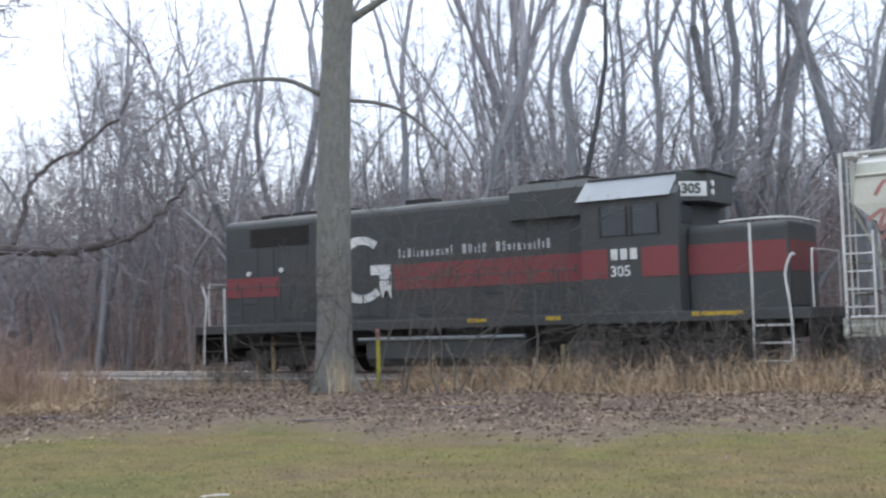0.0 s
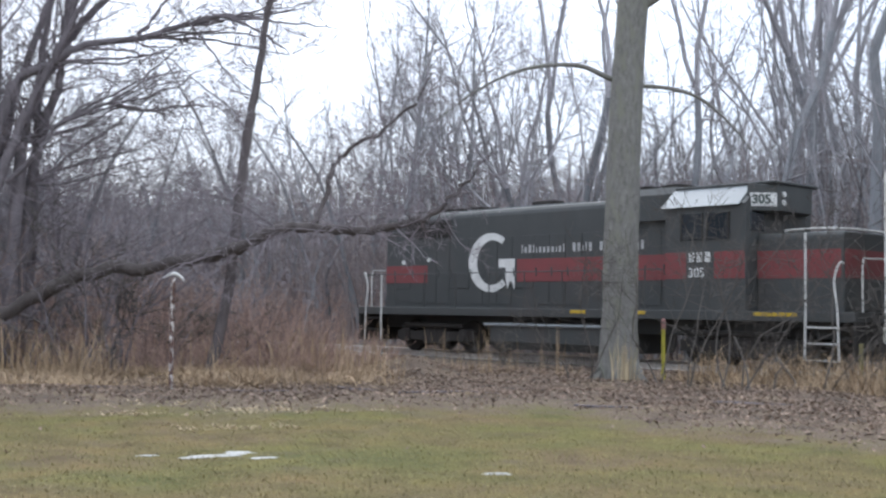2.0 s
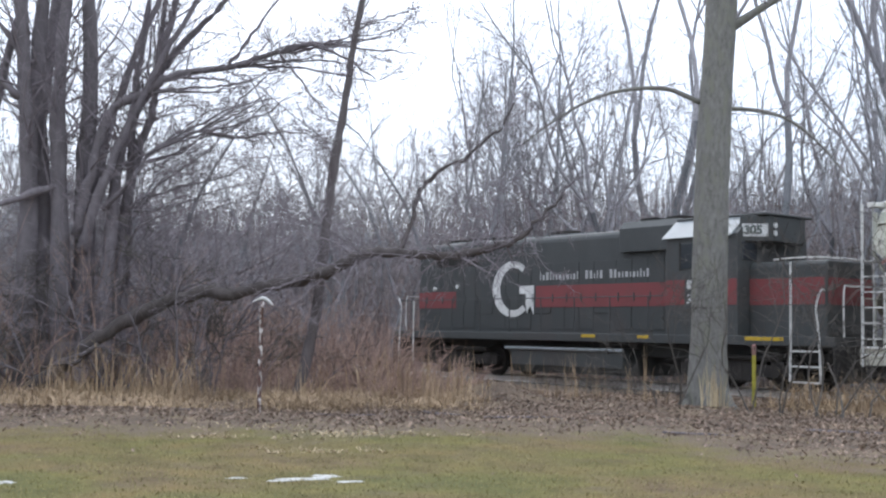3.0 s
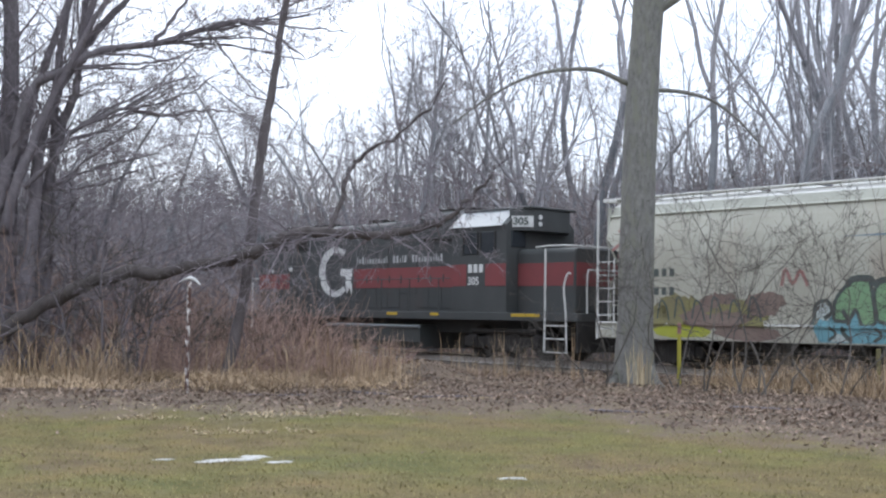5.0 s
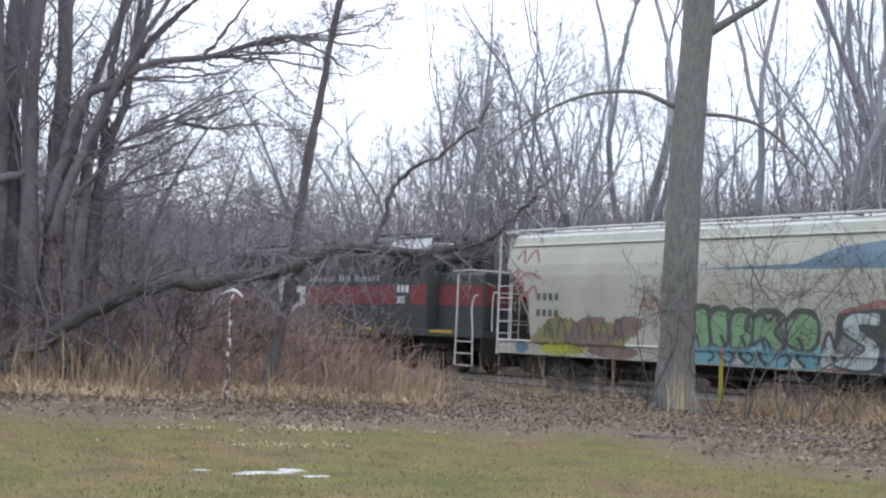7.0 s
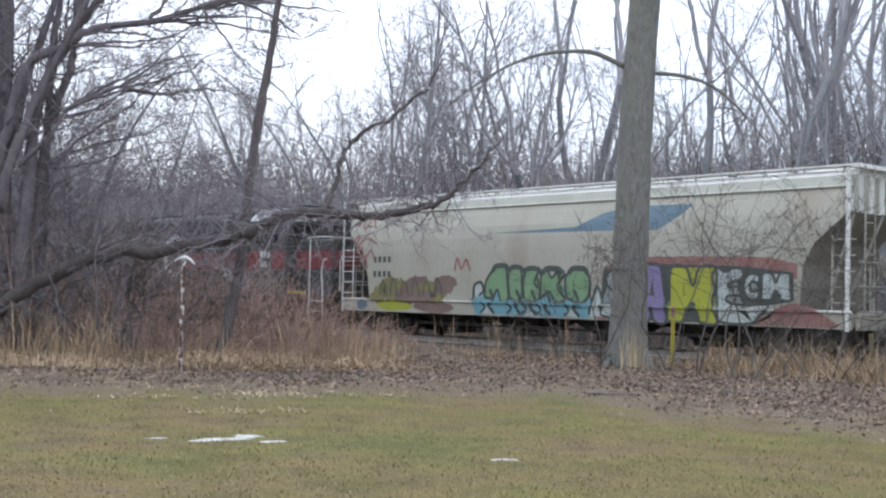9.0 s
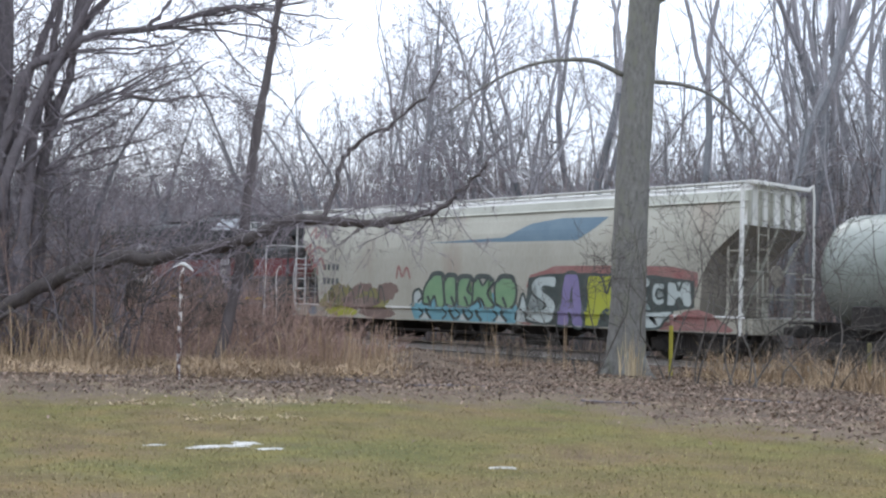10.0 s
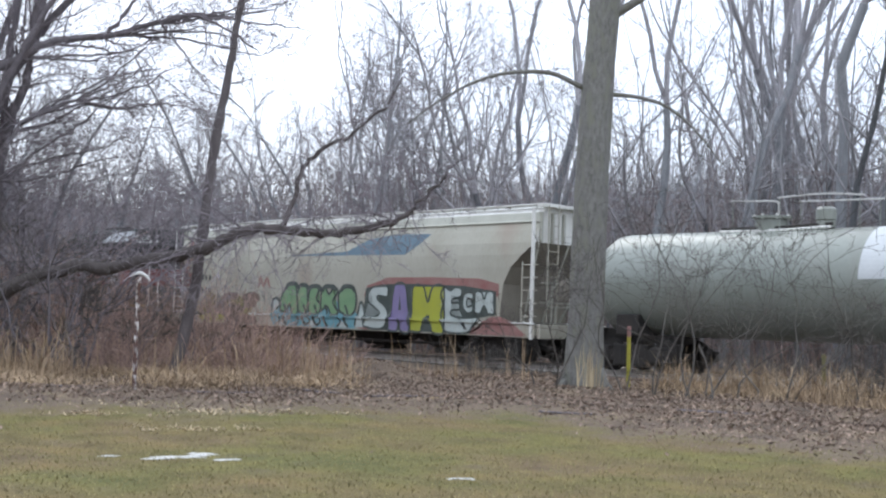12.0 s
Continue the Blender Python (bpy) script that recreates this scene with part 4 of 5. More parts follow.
def tank_car():
    car = thing("tank_car", "long grey-green tank car with a white panel and a top platform", "freight car")
    X0, X1, R, ZC = 33.0, 50.6, 1.36, 2.30
    g = Geo()
    xs = [(0, 0.02), (0.08, 0.45), (0.22, 0.72), (0.42, 0.90), (0.62, 0.98), (0.85, 1.0)]
    ring = [(X0 + d, R * r) for d, r in xs] + [(X0 + 4.2 + k * 4.2, R) for k in range(3)] + [(X1 - d, R * r) for d, r in reversed(xs)]
    g.tube([(x, 0, ZC) for x, _ in ring], [r for _, r in ring], 48)
    tank = part("tank", g, M_TANK, car, smooth=True)
    for x in (36.4, 39.2, 42.1, 45.0, 48.0):
        g = Geo()
        g.tube([(x - 0.03, 0, ZC), (x + 0.03, 0, ZC)], [R + 0.006, R + 0.006], 48, cap=False)
        part("weld_band", g, M_TANK, tank)
    # white panel on the side
    g = Geo()
    n = 16
    for k in range(n + 1):
        for x in (40.9, 43.7):
            g.v.append(Vector((x, -math.sin(radians(12 + 74 * k / n)) * (R + 0.008), ZC + math.cos(radians(12 + 74 * k / n)) * (R + 0.008))))
    g.f = [(2 * k, 2 * k + 1, 2 * k + 3, 2 * k + 2) for k in range(n)]
    part("white_panel", g, M_TANKW, tank, "white painted panel")
    # saddle, sills, bolsters
    for x0, x1, x in ((X0 - 0.35, X0 + 2.6, X0 + 1.5), (X1 - 2.6, X1 + 0.35, X1 - 1.5)):
        g = Geo()
        g.box(x0, x1, -0.35, 0.35, 0.75, 1.12, 0.02)
        g.box(x - 0.35, x + 0.35, -1.25, 1.25, 0.95, 1.5, 0.03)
        part("stub_sill", g, M_UNDER, car)
    for xe, way in ((X0 - 0.35, -1), (X1 + 0.35, 1)):
        g = Geo()
        a, b = sorted((xe, xe - way * 0.5))
        g.box(a, b, -1.45, 1.45, 1.05, 1.12, 0.01)
        part("end_platform", g, M_UNDER, car)
        coupler(car, xe, way)
        truck(car, xe - way * 1.85, 1.73, 0.42, False)
    # top platform with manway, valve bonnet and rails
    g = Geo()
    g.box(36.7, 39.75, -0.3, 0.3, ZC + R - 0.06, ZC + R - 0.0, 0.01)
    part("platform", g, M_UNDER, car)
    g = Geo()
    g.disc(37.95, 0, ZC + R + 0.12, 0.40, 0.34, 24, "z")
    g.disc(37.95, 0, ZC + R + 0.31, 0.48, 0.06, 24, "z")
    man = part("manway", g, M_TANK, car)
    for k in range(8):
        a = k * math.pi / 4
        g = Geo()
        g.tube([(37.95 + 0.44 * math.cos(a), 0.44 * math.sin(a), ZC + R + 0.26), (37.95 + 0.44 * math.cos(a), 0.44 * math.sin(a), ZC + R + 0.38)], [0.03, 0.03], 6)
        part("bolt", g, M_HOPROOF, man)
    g = Geo()
    g.disc(39.45, -0.1, ZC + R + 0.08, 0.22, 0.2, 20, "z")
    g.tube([(39.45, -0.1, ZC + R + q) for q in (0.18, 0.2, 0.44, 0.5, 0.52)], [0.2, 0.24, 0.24, 0.18, 0.02], 20)
    part("valve_bonnet", g, M_TANK, car, "pale domed valve bonnet")
    for y, z in ((-0.27, 0.07), (-0.36, -0.01)):
        g = Geo()
        g.tube(smooth_path([(36.7, y, ZC + R + z - 0.02), (38.2, y, ZC + R + z - 0.03), (39.7, y, ZC + R + z + 0.02)], 4), [0.04] * 9, 8)
        part("vent_pipe", g, M_HOPROOF if y < -0.3 else M_UNDER, car)
    bar(car, [(36.9, -0.2, ZC + R + 0.76), (37.6, -0.2, ZC + R + 0.72), (38.1, -0.2, ZC + R + 0.70), (38.25, -0.2, ZC + R + 0.62), (38.25, -0.2, ZC + R + 0.3)], 0.022, M_RAILS_W, "platform_rail")
    bar(car, [(38.4, -0.5, ZC + R + 0.74), (39.6, -0.5, ZC + R + 0.78), (40.6, -0.5, ZC + R + 0.70)], 0.022, M_RAILS_W, "platform_rail")
    bar(car, [(38.4, 0.5, ZC + R + 0.74), (40.6, 0.5, ZC + R + 0.70)], 0.022, M_RAILS_W, "platform_rail")
    for x, y in ((38.45, -0.5), (40.5, -0.5), (38.45, 0.5), (40.5, 0.5), (36.95, -0.2)):
        bar(car, [(x, y, ZC + R - 0.1), (x, y, ZC + R + 0.73)], 0.012, M_TANK, "platform_post")
    return car


build_track()
LOCO, HOPPER, TANKER = locomotive(), hopper_car(), tank_car()


def gone(t):
    """How far the train has rolled along x since the start of its run."""
    return -19.16 - 3.0086 * t + 0.01275 * t * t


def motions():
    times = [i * 0.2 for i in range(61)]
    for car in (LOCO, HOPPER, TANKER):
        walk(car, [(t, pose(gone(t), TRACK_Y, RAIL)) for t in times])
    for ws, x, r in WHEELS:
        walk(ws, [(t, pose(x, 0, r, 0, math.degrees((gone(t) - gone(0)) / r), 0)) for t in times])

# ---- the ground ----
def litter_at(x, y):
    """0 on the lawn, 1 under the trees: how far a place lies past the lawn's edge."""
    along = (14 * (x + 18) + 10 * (y - 7)) / 17.2
    past = (-10 * (x + 18) + 14 * (y - 7)) / 17.2
    edge = 3.2 * math.exp(-((along - 7.0) / 4.0) ** 2) + 0.5 * math.sin(along * 0.9) + 0.4 * math.sin(along * 2.3 + 1)
    return max(0.0, min(1.0, 0.5 + (past - edge + 0.7) / 5.0))


def height_at(x, y):
    h = 0.05 * noise.noise((x * 0.25, y * 0.25, 0)) + 0.03 * noise.noise((x * 0.9, y * 0.9, 3))
    h += litter_at(x, y) * (0.05 + 0.09 * noise.noise((x * 0.55, y * 0.55, 7)))
    bed = math.exp(-((y - TRACK_Y) / 2.2) ** 4)
    h = h * (1 - bed) + bed * (RAIL - 0.16 + 0.02 * noise.noise((x, y, 5)))
    h += 0.32 * math.exp(-(((x + 20.6) / 1.0) ** 2 + ((y - 17.6) / 0.8) ** 2))
    return h


def build_ground():
    xs = [-1600, -700, -350, -200, -140, -105, -85, -70, -60, -52] + [-46 + 0.33 * i for i in range(176)] + [14, 18, 25, 35, 55, 90, 150, 300, 700, 1600]
    ys = [-1600, -700, -300, -150, -80, -45, -25, -14, -8, -4] + [-1 + 0.33 * i for i in range(106)] + [36, 39, 44, 52, 65, 85, 110, 150, 220, 400, 800, 1800]
    g = Geo()
    for y in ys:
        for x in xs:
            g.v.append(Vector((x, y, height_at(x, y) if abs(x) < 90 and abs(y) < 90 else 0.0)))
    w = len(xs)
    g.f = [(j * w + i, j * w + i + 1, (j + 1) * w + i + 1, (j + 1) * w + i) for j in range(len(ys) - 1) for i in range(w - 1)]
    ob = part("ground", g, M_GROUND, smooth=True)
    tagged(ob, "damp winter lawn running into brown leaf litter under trees", "ground", kind="structure")
    at = ob.data.attributes.new("litter", "FLOAT", "POINT")
    at.data.foreach_set("value", [litter_at(v.x, v.y) for v in g.v])
    at = ob.data.attributes.new("cinders", "FLOAT", "POINT")
    at.data.foreach_set("value", [0.85 * math.exp(-((v.y - TRACK_Y) / 1.9) ** 4) for v in g.v])


build_ground()


def snow_patch(az, far, long, wide, seed):
    r = random.Random(seed)
    x, y = polar(az, far)
    g = Geo()
    n, rings = 72, 4
    ph = [r.uniform(0, 6) for _ in range(3)]
    for k in range(rings):
        f = (k + 1) / rings
        for i in range(n):
            a = 2 * math.pi * i / n
            rr = 0.95 + 0.28 * math.sin(2 * a + ph[0]) + 0.2 * math.sin(5 * a + ph[1]) + 0.95 * noise.noise((math.cos(a) * 2.6 + seed * 7, math.sin(a) * 2.6, 0)) + 0.9 * noise.noise((math.cos(a) * 7, math.sin(a) * 7 + seed * 3, 1))
            rr = max(0.25, rr)
            px, py = x + math.cos(a) * long * rr * f, y + math.sin(a) * wide * rr * f
            g.v.append(Vector((px, py, height_at(px, py) + 0.010 * (1 - f * f) - 0.002 + (0.006 if k < rings - 1 else 0))))
    g.v.append(Vector((x, y, height_at(x, y) + 0.017)))
    for k in range(rings - 1):
        for i in range(n):
            j = (i + 1) % n
            g.f.append((k * n + i, (k + 1) * n + i, (k + 1) * n + j, k * n + j))
    g.f += [(len(g.v) - 1, i, (i + 1) % n) for i in range(n)]
    ob = part("snow_patch", g, M_SNOW, smooth=True)
    ob.matrix_basis = Matrix.Translation((x, y, 0)) @ Matrix.Rotation(radians(-az), 4, "Z") @ Matrix.Translation((-x, -y, 0))
    tagged(ob, "thin remnant of old snow on the lawn", "snow", group="snow patches")


# ---- trees, brush and grass ----
def grow(gs, p, d, length, r, level, rng, up=0.25, wild=0.3, kids=(7, 5, 4), sides=(8, 5, 4, 3), spread=(35, 65), shrink=(0.38, 0.62), top=2, thin=(0.35, 0.6)):
    """A limb and its side limbs, level by level; gs holds one Geo for each level (the last takes all finer ones)."""
    segs = (8, 5, 3, 2)[min(level, 3)]
    pts, dirs = [Vector(p)], []
    d = Vector(d).normalized()
    for i in range(segs):
        d = (d + Vector((rng.gauss(0, wild), rng.gauss(0, wild), rng.gauss(0, wild))) * 0.45 + Vector((0, 0, up)) * 0.3).normalized()
        dirs.append(d.copy())
        pts.append(pts[-1] + d * (length / segs))
    end = 0.14 if level == 0 else 0.25
    radii = [max(0.004, r * (1 - (1 - end) * i / segs)) for i in range(segs + 1)]
    gs[min(level, len(gs) - 1)].tube(pts, radii, sides[min(level, 3)], cap=False)
    if level >= top:
        return
    for _ in range(kids[min(level, len(kids) - 1)]):
        f = rng.uniform(0.28, 1.0) if level == 0 else rng.uniform(0.15, 1.0)
        k = min(int(f * segs), segs - 1)
        q = pts[k].lerp(pts[k + 1], f * segs - k)
        ax = dirs[k]
        side = ax.cross(Vector((rng.gauss(0, 1), rng.gauss(0, 1), rng.gauss(0, 1)))).normalized()
        an = radians(rng.uniform(*spread))
        nd = ax * math.cos(an) + side * math.sin(an)
        grow(gs, q, nd, length * rng.uniform(*shrink) * (1.15 - 0.5 * f), radii[k] * rng.uniform(*thin), level + 1, rng, up, wild, kids, sides, spread, shrink, top, thin)


def bare_tree(height, r, rng, kids, top=3, lean=0.06, up=0.3, wild=0.16, spread=(22, 50), shrink=(0.3, 0.5), thin=(0.25, 0.42)):
    trunk, crown = Geo(), Geo()
    grow([trunk, crown], (0, 0, -0.1), (rng.gauss(0, lean), rng.gauss(0, lean), 1), height, r, 0, rng, up, wild, kids, (7, 4, 3, 3), spread, shrink, top, thin)
    return trunk, crown


def fork(gs, p, d, length, r, level, rng, deep, wide=(9, 28), twigs=4):
    """A stem that parts into two or three near-equal ones, again and again, as crowded woodland trees do."""
    pts, d = [Vector(p)], Vector(d).normalized()
    segs = 6 if level == 0 else 4
    for i in range(segs):
        d = (d + Vector((rng.gauss(0, 0.12), rng.gauss(0, 0.12), 0.07))).normalized()
        pts.append(pts[-1] + d * (length / segs))
    ends = 0.72 if level < deep else 0.25
    radii = [max(0.006, r * (1 - (1 - ends) * i / segs)) for i in range(segs + 1)]
    gs[0 if level == 0 else 1].tube(pts, radii, (8, 6, 4, 3, 3, 3)[level], cap=False)
    for k in range(twigs if level else 5 + twigs // 2):
        q = rng.randrange(1 if level else 2, segs + 1)
        a = rng.uniform(0, 6.28)
        grow([gs[1]], pts[q], d * rng.uniform(0.2, 0.9) + Vector((math.cos(a), math.sin(a), 0.1)), rng.uniform(0.5, 1.7) * (1 + 0.3 * (level < 2)), min(0.018, radii[q] * 0.4), 1 if level == 1 else 2, rng, 0.25, 0.3, kids=(4, 4, 4), top=3)
    if level < deep:
        turn = rng.uniform(0, 6.28)
        n = 3 if rng.random() < 0.3 else 2
        for k in range(n):
            a = turn + 6.28 * k / n + rng.gauss(0, 0.3)
            an = radians(rng.uniform(*wide))
            side = d.cross(Vector((math.cos(a), math.sin(a), 0.2))).normalized()
            fork(gs, pts[-1], d * math.cos(an) + side * math.sin(an), length * rng.uniform(0.55, 0.86), radii[-1] * rng.uniform(0.62, 0.84), level + 1, rng, deep, wide, twigs)


def forked_tree(height, r, rng, share=2.9, **kw):
    trunk, crown = Geo(), Geo()
    fork([trunk, crown], (0, 0, -0.1), (rng.gauss(0, 0.07), rng.gauss(0, 0.07), 1), height / share, r, 0, rng, **kw)
    return trunk, crown


def tree_kind(name, label, trunk, crown, bark, twig):
    t = thing(name, label, "tree", group="bare woods")
    part("trunk", trunk, bark, t)
    tagged(part("crown", crown, twig, t), kind="stuff")
    return t


rng = random.Random(11)
TALL = [tree_kind("tree", "tall bare tree with forked grey stems", *forked_tree(16.0 + 2.0 * k, 0.13 + 0.03 * k, rng, 1.8, deep=3, wide=(5, 15), twigs=5), M_WOODS, M_TWIG) for k in range(4)]
TALL += [tree_kind("tree", "tall bare tree with crooked side limbs", *bare_tree(14.0 + 1.5 * k, 0.10 + 0.03 * k, rng, (22, 7, 4), up=0.2, wild=0.26, lean=0.03, spread=(30, 62), shrink=(0.15, 0.34), thin=(0.28, 0.45)), M_WOODS, M_TWIG) for k in range(4)]
YOUNG = [tree_kind("tree", "young bare tree forking into wavy ascending stems", *forked_tree(11.0 + 1.0 * k, 0.075 + 0.01 * k, rng, 3.1, deep=3, wide=(8, 25), twigs=4), M_WOODS, M_TWIG) for k in range(4)]
YOUNG += [tree_kind("tree", "young slender bare tree with short crooked twigs", *bare_tree(9.5 + 0.9 * k, 0.062 + 0.008 * k, rng, (26, 5, 3), up=0.2, wild=0.34, lean=0.04, spread=(28, 62), shrink=(0.14, 0.32), thin=(0.3, 0.5)), M_WOODS, M_TWIG) for k in range(5)]
SHRUB = [tree_kind("tree", "low crooked bare tree with tangled twigs", *bare_tree(5.2 + 0.7 * k, 0.08, rng, (14, 7, 4), up=0.12, wild=0.35, spread=(35, 75)), M_WOODS, M_TWIG) for k in range(4)]
PLACED = {id(o): False for o in TALL + YOUNG + SHRUB}


def plant(kinds, az, far, size=1.0):
    src = rng.choice(kinds)
    x, y = polar(az, far)
    m = pose(x, y, height_at(x, y) if far < 60 else 0, 0, 0, rng.uniform(0, 360)) @ Matrix.Scale(size, 4)
    if not PLACED[id(src)]:
        PLACED[id(src)] = True
        src.matrix_basis = m
    else:
        ob = copy_thing(src, m)
        ob.scale = (size,) * 3


def behind_track(az, least):
    return max(least, (TRACK_Y + 3.0) / math.cos(radians(az)))


# tall woods behind the track, thinning towards the bend in the distance
for i in range(62):
    az = rng.uniform(-42, -6)
    far = behind_track(az, 30) + 1 + rng.random() ** 1.5 * 45
    plant(TALL, az, far, rng.uniform(0.75, 1.15))
for i in range(64):
    az = rng.uniform(-62, -40)
    far = behind_track(az, 34) + 1 + abs(rng.gauss(0, 1)) * 16
    plant(YOUNG, az, far, rng.uniform(0.75, 1.15) * (1 + 0.3 * max(0.0, min(1.0, (az + 59) / 9))))
for i in range(84):
    az = rng.uniform(-42, -8)
    plant(YOUNG, az, behind_track(az, 30) + rng.uniform(0, 26), rng.uniform(0.75, 1.25))
for i in range(20):
    plant(SHRUB, rng.uniform(-88, -66), rng.uniform(31, 46), rng.uniform(0.8, 1.2))
for i in range(60):
    az = rng.uniform(-84, -54)
    plant(SHRUB, az, rng.uniform(30, 62) if az < -65 else behind_track(az, 34) + rng.uniform(0, 12), rng.uniform(0.75, 1.3))
for i in range(26):
    plant(TALL, rng.uniform(-90, -66), rng.uniform(45, 85), rng.uniform(0.6, 0.9))
for az in (-64.0, -63.0, -62.1, -61.3, -60.4, -59.3, -58.0, -56.6):      # crooked crowns over the far end of the train
    plant(SHRUB, az, behind_track(az, 34) + rng.uniform(0, 3), rng.uniform(1.6, 2.0))
for az, size in ((-51.8, 1.2), (-53.2, 1.05), (-50.4, 1.25)):
    plant(YOUNG, az, behind_track(az, 34) + 2, size)
for o in TALL + YOUNG + SHRUB:
    if not PLACED[id(o)]:
        plant([o], -30, 80)


def far_woods():
    """Understorey and distant woods: a haze of thin stems."""
    g, r = Geo(), random.Random(5)
    for i in range(13000):
        az = r.uniform(-92, 4)
        far = behind_track(az, 34) + r.uniform(1, 75) if az > -66 else r.uniform(36, 120)
        x, y = polar(az, far)
        h = r.uniform(1.6, 6.6) * (1 + far / 110)
        lx, ly = r.gauss(0, 0.2) * h, r.gauss(0, 0.2) * h
        w = 0.012 + far * 0.0004
        g.tube([(x, y, 0), (x + lx * r.uniform(-0.1, 0.7), y + ly * r.uniform(-0.1, 0.7), h * 0.5), (x + lx, y + ly, h)], [w, w * 0.7, w * 0.25], 3, cap=False)
        for _ in range(3):
            f = r.uniform(0.3, 0.9)
            b = Vector((x + lx * f, y + ly * f, h * f))
            e = b + Vector((r.gauss(0, 0.55), r.gauss(0, 0.55), r.uniform(0.0, 0.6))) * h * 0.4
            g.tube([b, e], [w * 0.5, w * 0.2], 3, cap=False)
    ob = part("understorey", g, M_UNDERWOOD)
    tagged(ob, "grey-brown leafless understorey behind the railway", "undergrowth", kind="stuff")


far_woods()


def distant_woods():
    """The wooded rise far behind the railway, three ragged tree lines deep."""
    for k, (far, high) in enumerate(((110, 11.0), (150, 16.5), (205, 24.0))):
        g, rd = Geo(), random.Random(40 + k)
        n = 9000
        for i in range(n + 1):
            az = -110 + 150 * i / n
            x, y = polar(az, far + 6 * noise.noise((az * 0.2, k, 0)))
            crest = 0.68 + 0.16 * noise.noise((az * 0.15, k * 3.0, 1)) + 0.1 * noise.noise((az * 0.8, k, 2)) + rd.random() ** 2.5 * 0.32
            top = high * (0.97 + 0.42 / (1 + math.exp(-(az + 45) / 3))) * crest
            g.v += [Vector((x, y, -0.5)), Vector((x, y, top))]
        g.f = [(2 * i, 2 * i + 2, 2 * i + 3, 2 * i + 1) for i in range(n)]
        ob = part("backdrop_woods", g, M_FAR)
        tagged(ob, "line of distant bare woods with mist painted into its grey", "distant woods", kind="structure")


distant_woods()


def main_tree():
    t = thing("tree", "large straight grey-barked tree standing before the railway", "tree")
    g = Geo()
    path = smooth_path([(-16.17, 19.6, -0.1), (-16.14, 19.62, 2.0), (-16.08, 19.66, 5.2), (-15.93, 19.78, 8.9), (-15.75, 19.9, 13.5)], 8)
    n = len(path)
    radii = [0.395 - 0.09 * i / n + 0.12 * math.exp(-i / 2.2) for i in range(n)]
    g.tube(path, radii, 24)
    for i, q in enumerate(g.v):
        a = noise.noise((q.x * 3, q.y * 3, q.z * 0.8)) * 0.025 + noise.noise((q.x * 9, q.y * 9, q.z * 2)) * 0.012
        c = path[i // 24]
        q += (q - c).normalized() * a
    # root flare
    for a in range(0, 360, 60):
        ca, sa = math.cos(radians(a + 15)), math.sin(radians(a + 15))
        g.tube([(-16.17 + ca * 0.25, 19.6 + sa * 0.25, 0.6), (-16.17 + ca * 0.48, 19.6 + sa * 0.48, 0.12), (-16.17 + ca * 0.8, 19.6 + sa * 0.8, -0.1)], [0.16, 0.14, 0.06], 8)
    part("trunk", g, M_BARK, t, smooth=True)
    r = random.Random(3)
    for pts, r0 in (([(-16.25, 19.45, 6.5), (-16.63, 18.93, 6.76), (-17.07, 18.54, 6.8), (-17.51, 18.12, 6.72), (-17.89, 17.74, 6.53), (-18.35, 17.27, 6.15), (-18.84, 16.74, 5.6)], 0.058),
                    ([(-16.0, 19.9, 6.4), (-15.51, 20.37, 6.35), (-15.04, 20.72, 6.17), (-14.66, 20.99, 5.83), (-14.33, 21.21, 5.4), (-14.0, 21.43, 4.88)], 0.05),
                    ([(-15.9, 19.8, 8.0), (-15.3, 20.27, 8.49), (-14.83, 20.62, 8.85), (-14.0, 21.2, 9.8)], 0.11)):
        limb, twigs = Geo(), Geo()
        p = smooth_path(pts, 5)
        limb.tube(p, [r0 * (1 - 0.75 * i / len(p)) for i in range(len(p))], 10)
        for k in range(14):
            i = r.randrange(5, len(p))
            grow([twigs], p[i], (r.gauss(0, 1), r.gauss(0, 1), r.gauss(0.2, 0.7)), r.uniform(0.5, 1.3), 0.013, 2, r, 0.1, 0.35, top=3)
        lb = part("limb", limb, M_BARK, t, smooth=True)
        tagged(part("twig_growth", twigs, M_LTWIG, lb), kind="stuff")
    return t


def limbs_tree(name, label, stems, twig_n, seed, bark, twig_len=(0.8, 2.2), up=0.2, taper=1.0, knots=0.02, along=0.0, thick=0.032):
    """A tree of given stems (points, base radius, end radius) with grown side twigs."""
    t = thing(name, label, "tree")
    r = random.Random(seed)
    for pts, r0, r1 in stems:
        g, tw = Geo(), Geo()
        p = smooth_path(pts, 5)
        for q in p[1:]:
            q += Vector((r.gauss(0, knots), r.gauss(0, knots), r.gauss(0, knots * 0.8)))
        wide = [(r1 + (r0 - r1) * (1 - i / (len(p) - 1)) ** taper) * (1 + r.uniform(-0.12, 0.14)) for i in range(len(p))]
        g.tube(p, wide, 10)
        for k in range(max(4, round(twig_n * sum((p[i] - p[i - 1]).length for i in range(1, len(p))) / 9))):
            i = r.randrange(len(p) // 4, len(p))
            grow([tw], p[i], (p[i] - p[i - 1]).normalized() * along + Vector((r.gauss(0, 1), r.gauss(0, 1), r.gauss(0.15, 0.8))), min(r.uniform(*twig_len), 0.7 + 15 * wide[i]), min(thick, max(0.011, r0 * 0.15)), 1, r, up, 0.32, kids=(6, 6, 4), sides=(5, 4, 3, 3), top=3)
        s = part("stem", g, bark, t, smooth=True)
        tagged(part("twig_growth", tw, M_LTWIG, s), kind="stuff")
    return t


